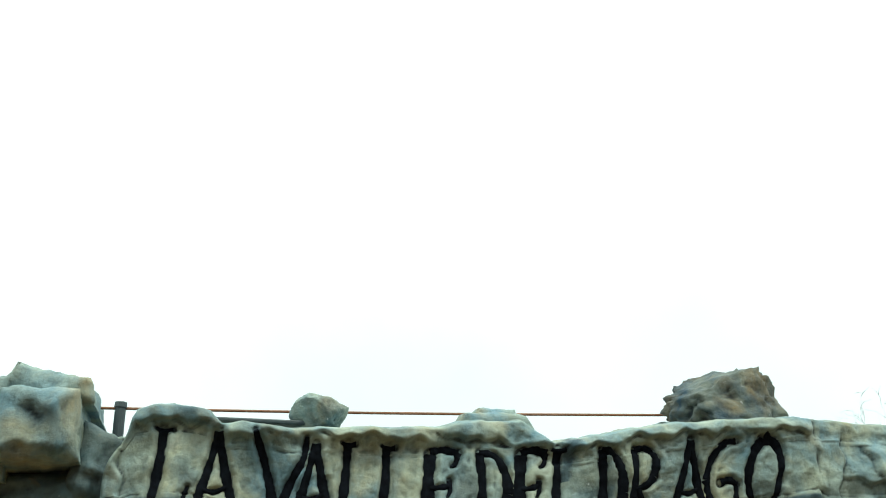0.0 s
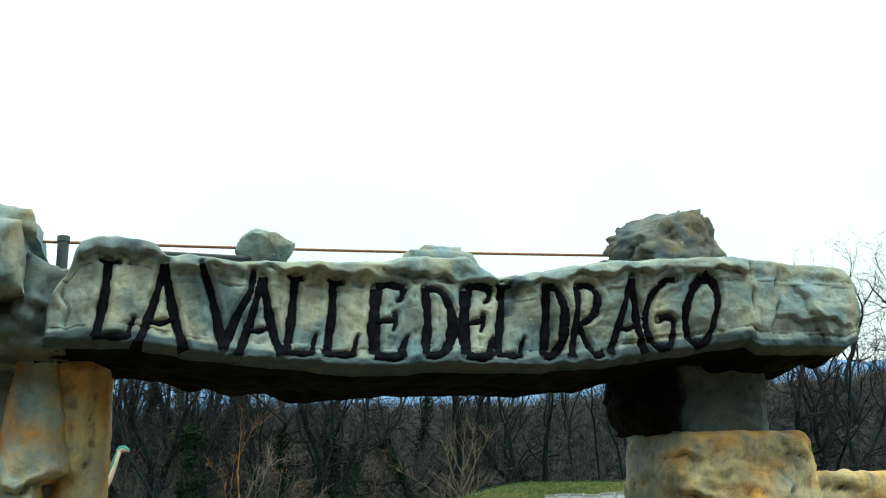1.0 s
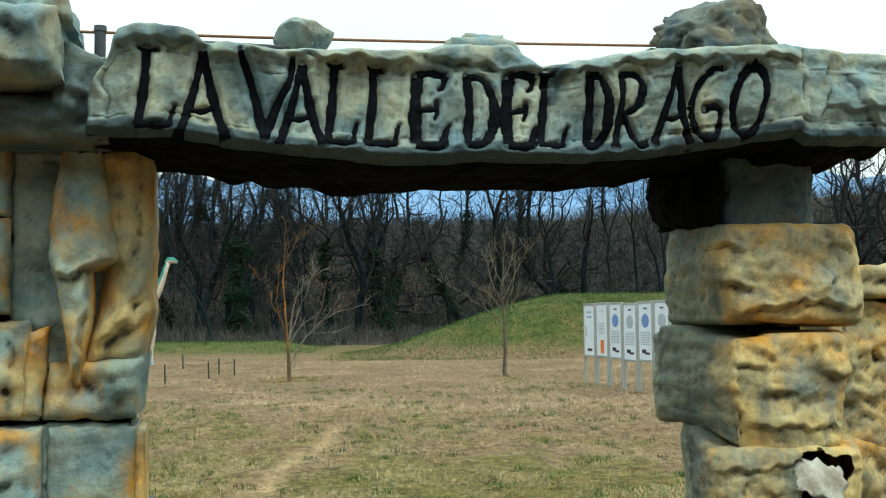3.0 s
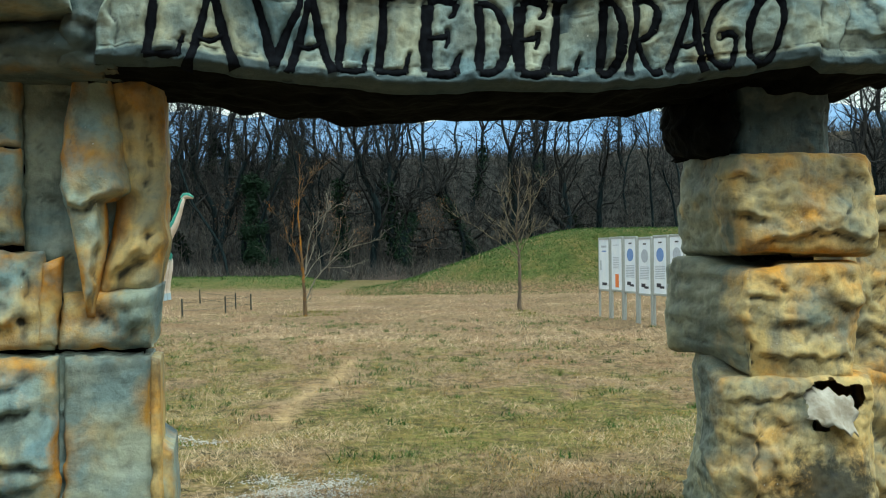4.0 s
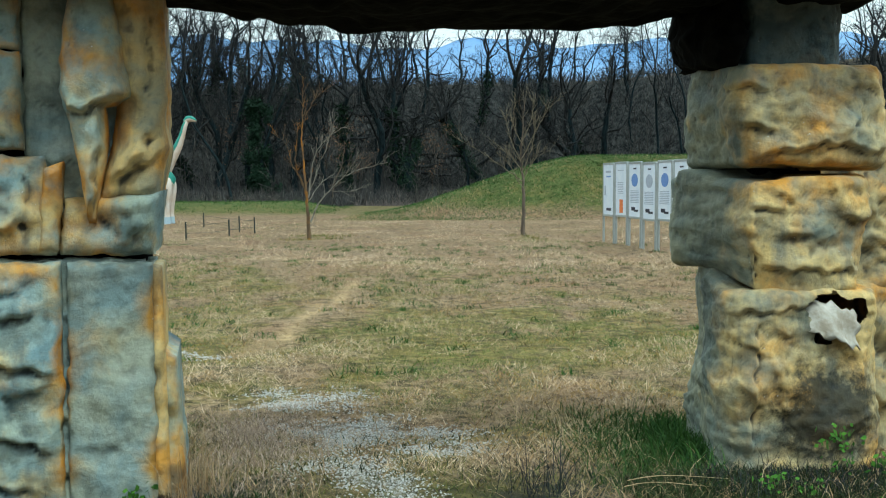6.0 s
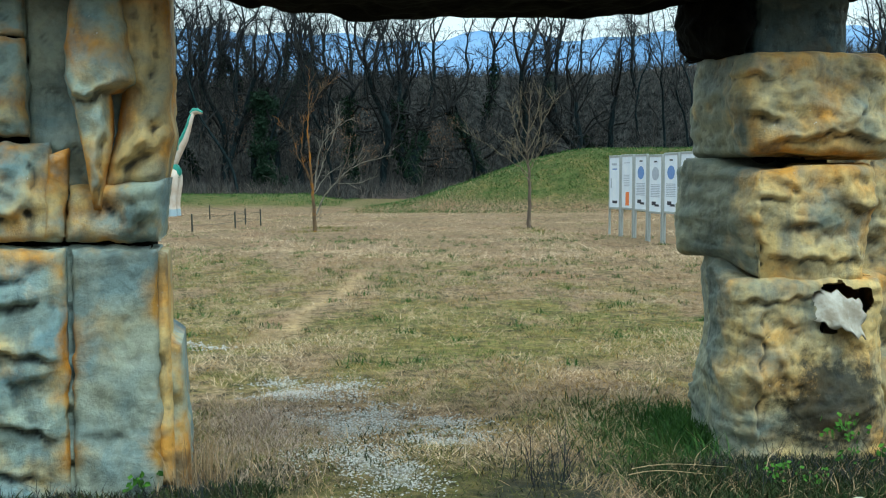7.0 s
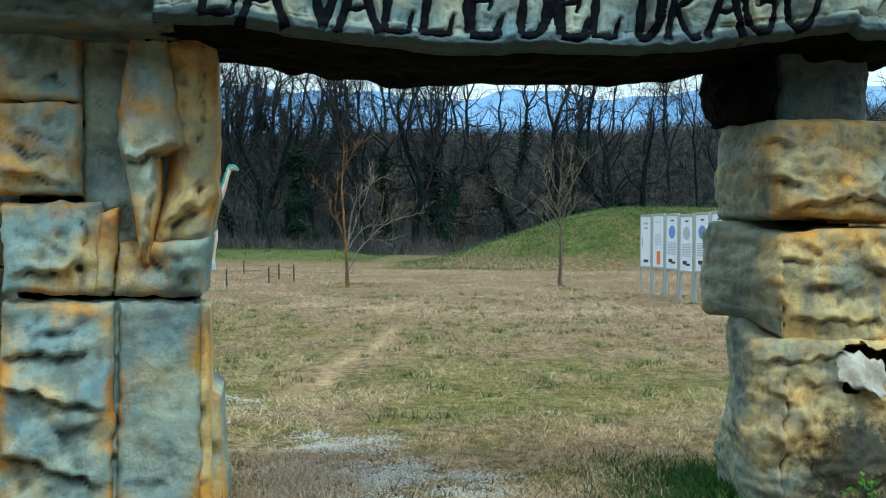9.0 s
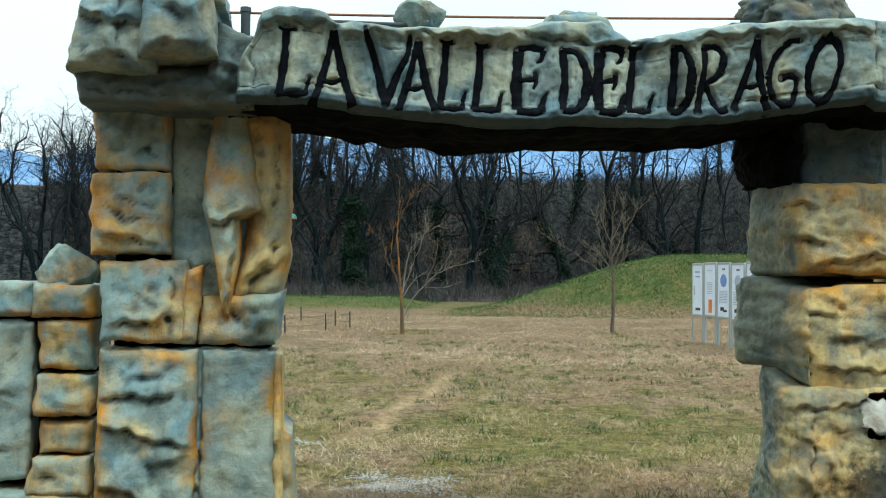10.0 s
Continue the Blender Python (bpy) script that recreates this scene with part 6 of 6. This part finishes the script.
blades("pale_straw_mats", 26000, 41, patch_field(6.0, 26, 21, 0.46), 0.13, 0.0032, PALE_STRAW, "flattened mats of pale dry grass", "grass", 1.42, 7, 0.10, True)
blades("golden_moss", 24000, 42, patch_field(6.5, 24, 23, 0.48, 1.1), 0.05, 0.006, GOLD_MOSS, "low golden-brown moss and dead grass", "moss", 1.2, 6, 0.09, True)
blades("green_patches", 20000, 43, patch_field(7.5, 26, 27, 0.54, 0.8), 0.06, 0.0045, PATCH_GREEN, "fuzzy green patches of new grass", "grass", 0.9, 7, 0.10, True)
blades("grey_thatch", 16000, 44, patch_field(6.0, 24, 29, 0.54, 2.2), 0.10, 0.004, THATCH, "greyish rotting thatch between the tufts", "grass", 1.45, 6, 0.10, True)
blades("far_pale_mats", 24000, 45, patch_field(22, 50, 33, 0.47, 0.7), 0.16, 0.006, PALE_STRAW, "flattened pale straw across the far meadow", "grass", 1.35, 5, 0.25, True)
blades("far_green_patches", 13000, 46, patch_field(20, 46, 35, 0.55, 0.55), 0.09, 0.008, PATCH_GREEN, "green patches of new grass in the far meadow", "grass", 0.9, 5, 0.22, True)
blades("far_thatch", 10000, 47, patch_field(22, 50, 37, 0.52, 0.9), 0.12, 0.007, THATCH, "greyish dead grass in the far meadow", "grass", 1.3, 5, 0.22, True)
blades("weed_tufts", 240, 14, lambda r, n: (r.uniform(-6, 6, n), r.uniform(10, 30, n)), 0.12, 0.006, TUFT, "dark green tufts dotted over the meadow", "grass", 0.8, 26, 0.07)
blades("tree_foot_grass", 60, 15, lambda r, n: (np.where(r.uniform(0, 1, n) < 0.5, -4.4, 2.5) + r.normal(0, 0.45, n), np.where(r.uniform(0, 1, n) < 0.5, 33.4, 35.4) + r.normal(0, 0.3, n)), 0.16, 0.010, BLADES, "green tufts round the young trees", "grass", 0.8, 14, 0.12, True)
blades("gate_grass", 1500, 4, spot(1.40, 7.0, 0.30, 0.60), 0.12, 0.004, FRESH, "long green grass at the pillar's foot", "grass", 1.0, 6, 0.04)
blades("gate_clump", 150, 26, spot(1.60, 6.95, 0.10, 0.28), 0.20, 0.007, TUFT, "dark green clump of long grass beside the ochre pillar", "grass", 0.7, 16, 0.06)
blades("gate_straw", 60, 5, spot(-1.40, 5.80, 0.10, 0.10), 0.40, 0.002, STRAW, "tall dry stalks at the pillar's foot", "grass", 0.35, 4, 0.03)
blades("dead_weeds", 600, 16, spot(-1.25, 7.0, 0.26, 0.7), 0.16, 0.0018, BRUSH_DRY, "greyish dead weeds behind the pillar", "weeds", 1.15, 7, 0.08)
blades("dead_stems", 30, 17, spot(0.55, 5.75, 0.10, 0.12), 0.42, 0.0022, BRUSH, "thin dark dead stems in the grass", "weeds", 0.45, 3, 0.03)


def foot(u0, u1, v0, v1):
    """Places along the foot of the gate, in its own frame."""
    def pick(r, n):
        u, v = r.uniform(u0, u1, n), v0 + (v1 - v0) * r.uniform(0, 1, n) ** 0.7
        ca, sa = math.cos(radians(12.46)), math.sin(radians(12.46))
        return u * ca - v * sa, 5.42 + u * sa + v * ca
    return pick


blades("foot_straw", 380, 6, foot(0.7, 3.4, -0.55, 0.32), 0.17, 0.0024, STRAW, "tangled dry grass at the pillar's foot", "grass", 1.35, 9, 0.08)
blades("foot_green", 3400, 7, foot(1.1, 3.4, -0.6, 0.34), 0.09, 0.005, DARK_GREEN, "dark green weeds at the pillar's foot", "grass", 0.8, 8, 0.05)
blades("foot_stems", 460, 20, foot(1.5, 3.4, -0.3, 0.34), 0.20, 0.002, BRUSH, "dark dead stems at the pillar's foot", "weeds", 0.9, 6, 0.06)
blades("foot_moss", 800, 21, foot(-2.8, -0.9, 0.0, 0.50), 0.09, 0.005, DARK_GREEN, "dark green weeds at the grey pillar's foot", "grass", 0.8, 7, 0.05)
blades("foot_brush", 240, 22, foot(-2.8, -1.0, 0.1, 0.50), 0.16, 0.002, BRUSH, "dead stems at the grey pillar's foot", "weeds", 0.9, 6, 0.06)
blades("path_edge_green", 380, 23, spot(-0.4, 6.5, 0.9, 0.8), 0.07, 0.004, DARK_GREEN, "low green growth beside the gravel", "grass", 0.9, 6, 0.05)
blades("strip_grass", 1500, 24, lambda r, n: (r.uniform(-24, -7, n), r.uniform(60, 77, n)), 0.2, 0.016, MOUND, "green strip of grass before the wood", "grass", 0.9, 6, 0.25, True)
blades("mound_grass", 9000, 8, lambda r, n: (r.uniform(-5, 16, n), r.uniform(50, 62, n)), 0.17, 0.013, MOUND, "green grass on the mound", "grass", 1.25, 6, 0.3, True)
blades("mound_tufts", 520, 48, lambda r, n: (r.uniform(-3, 15, n), r.uniform(50, 60, n)), 0.16, 0.014, TUFT, "dark green tufts on the mound", "grass", 0.8, 16, 0.28, True)
blades("mound_straw", 800, 18, lambda r, n: (-5 + 18 * r.uniform(0, 1, n) ** 1.6, 50 + 8 * r.uniform(0, 1, n) ** 1.4), 0.20, 0.010, STRAW, "dry grass on the mound", "grass", 0.9, 5, 0.25, True)

rng = random.Random(9)
pv, pf = [], []
r9 = np.random.RandomState(12)
for i in range(84000):
    x, y = r9.uniform(-2.2, 0.7), r9.uniform(5.2, 10.2)
    if r9.uniform() < 0.035:
        x, y = r9.normal(-2.76, 0.35), r9.normal(11.4, 0.35)
    if float(worn_path(x, y)) < r9.uniform(0.15, 1.7):
        continue
    s = r9.uniform(0.003, 0.009) * (1 + 0.12 * (y - 6))
    z = float(ground_z(x, y)) + s * 0.3
    o = len(pv)
    for d in ((1, 0, 0), (0, 1, 0), (-1, 0, 0), (0, -1, 0), (0, 0, 1), (0, 0, -1)):
        pv.append((x + d[0] * s * r9.uniform(0.7, 1.3), y + d[1] * s * r9.uniform(0.7, 1.3), z + d[2] * s * 0.7))
    for a, b in ((0, 1), (1, 2), (2, 3), (3, 0)):
        pf += [(o + a, o + b, o + 4), (o + b, o + a, o + 5)]
tagged(mesh("gravel", pv, pf, PEBBLE, smooth=False), "loose white gravel showing through the grass", "gravel", kind="stuff")


def weed(x, y, seed, size=0.05, flowers=0, up=0.0):
    """A low leafy weed of broad leaves, with yellow heads on some."""
    root = new("weed")
    r = random.Random(seed)
    lv, lf = leaf_cloud(r, [Vector((0, 0, 0.05 + up)), Vector((0.04, 0, 0.08 + up)), Vector((-0.04, 0.02, 0.07 + up * 0.8)), Vector((0, 0, 0.04 + up * 0.4))], 34, size * 0.42, 0.03)
    mesh("foliage", lv, lf, LEAVES, root, smooth=False)
    for q in range(flowers):
        cx, cy, cz = r.gauss(0, 0.06), r.gauss(0, 0.05), r.uniform(0.12, 0.17)
        lv, lf = leaf_cloud(r, [Vector((cx, cy, cz))], 8, 0.009, 0.005)
        mesh("flower", lv, lf, FLOWER, root, "yellow flower head", smooth=False)
    root.matrix_world = pose(x, y, float(ground_z(x, y)))
    tagged(root, "low fresh green weed with yellow flowers" if flowers else "low fresh green weed at the gate's foot", "weed", "weeds at the gate")


for i, (x, y, s, fl, up) in enumerate(((2.20, 6.02, 0.05, 0, 0.22), (2.30, 6.04, 0.045, 0, 0.20), (1.72, 5.62, 0.04, 0, 0.05), (2.45, 5.55, 0.035, 4, 0.0), (2.62, 5.60, 0.03, 4, 0.0), (-1.62, 5.50, 0.05, 0, 0.03), (1.95, 5.65, 0.04, 0, 0.0), (2.7, 5.8, 0.05, 2, 0.0), (2.5, 5.95, 0.05, 0, 0.1))):
    weed(x, y, i, s, fl, up)
for i, (x, y, s) in enumerate(((0.62, 5.05, 0.055), (2.05, 5.28, 0.07))):
    bm = boulder("field_stone", (s, s * 0.8, s * 0.7), 60 + i, FIBRE, 7, 0.05)
    tagged(part("field_stone", bm, FIBRE, smooth=True), "pale stone lying in the grass", "stone", "stones in the grass").matrix_world = pose(x, y, float(ground_z(x, y)) + s * 0.3, 0, 0, 40 * i)
for i, (x, y, turn, ln) in enumerate(((1.02, 5.92, -8, 0.55), (0.98, 5.78, -14, 0.45), (1.72, 5.72, 62, 0.35))):
    tv, tf = tube([(ln * q / 6, 0.02 * math.sin(q), 0.04 + (0.02 if i < 2 else 0.05) * q * (1 - 0.12 * q)) for q in range(7)], [0.0028 - 0.0003 * q for q in range(7)], 5)
    stalk = mesh("straw_stalk", tv, tf, STRAW)
    stalk.matrix_world = pose(x, y, float(ground_z(x, y)), 0, 0, turn)
    tagged(stalk, "long bent dry stalk lying over the grass", "stalk", "dry stalks by the pillar")
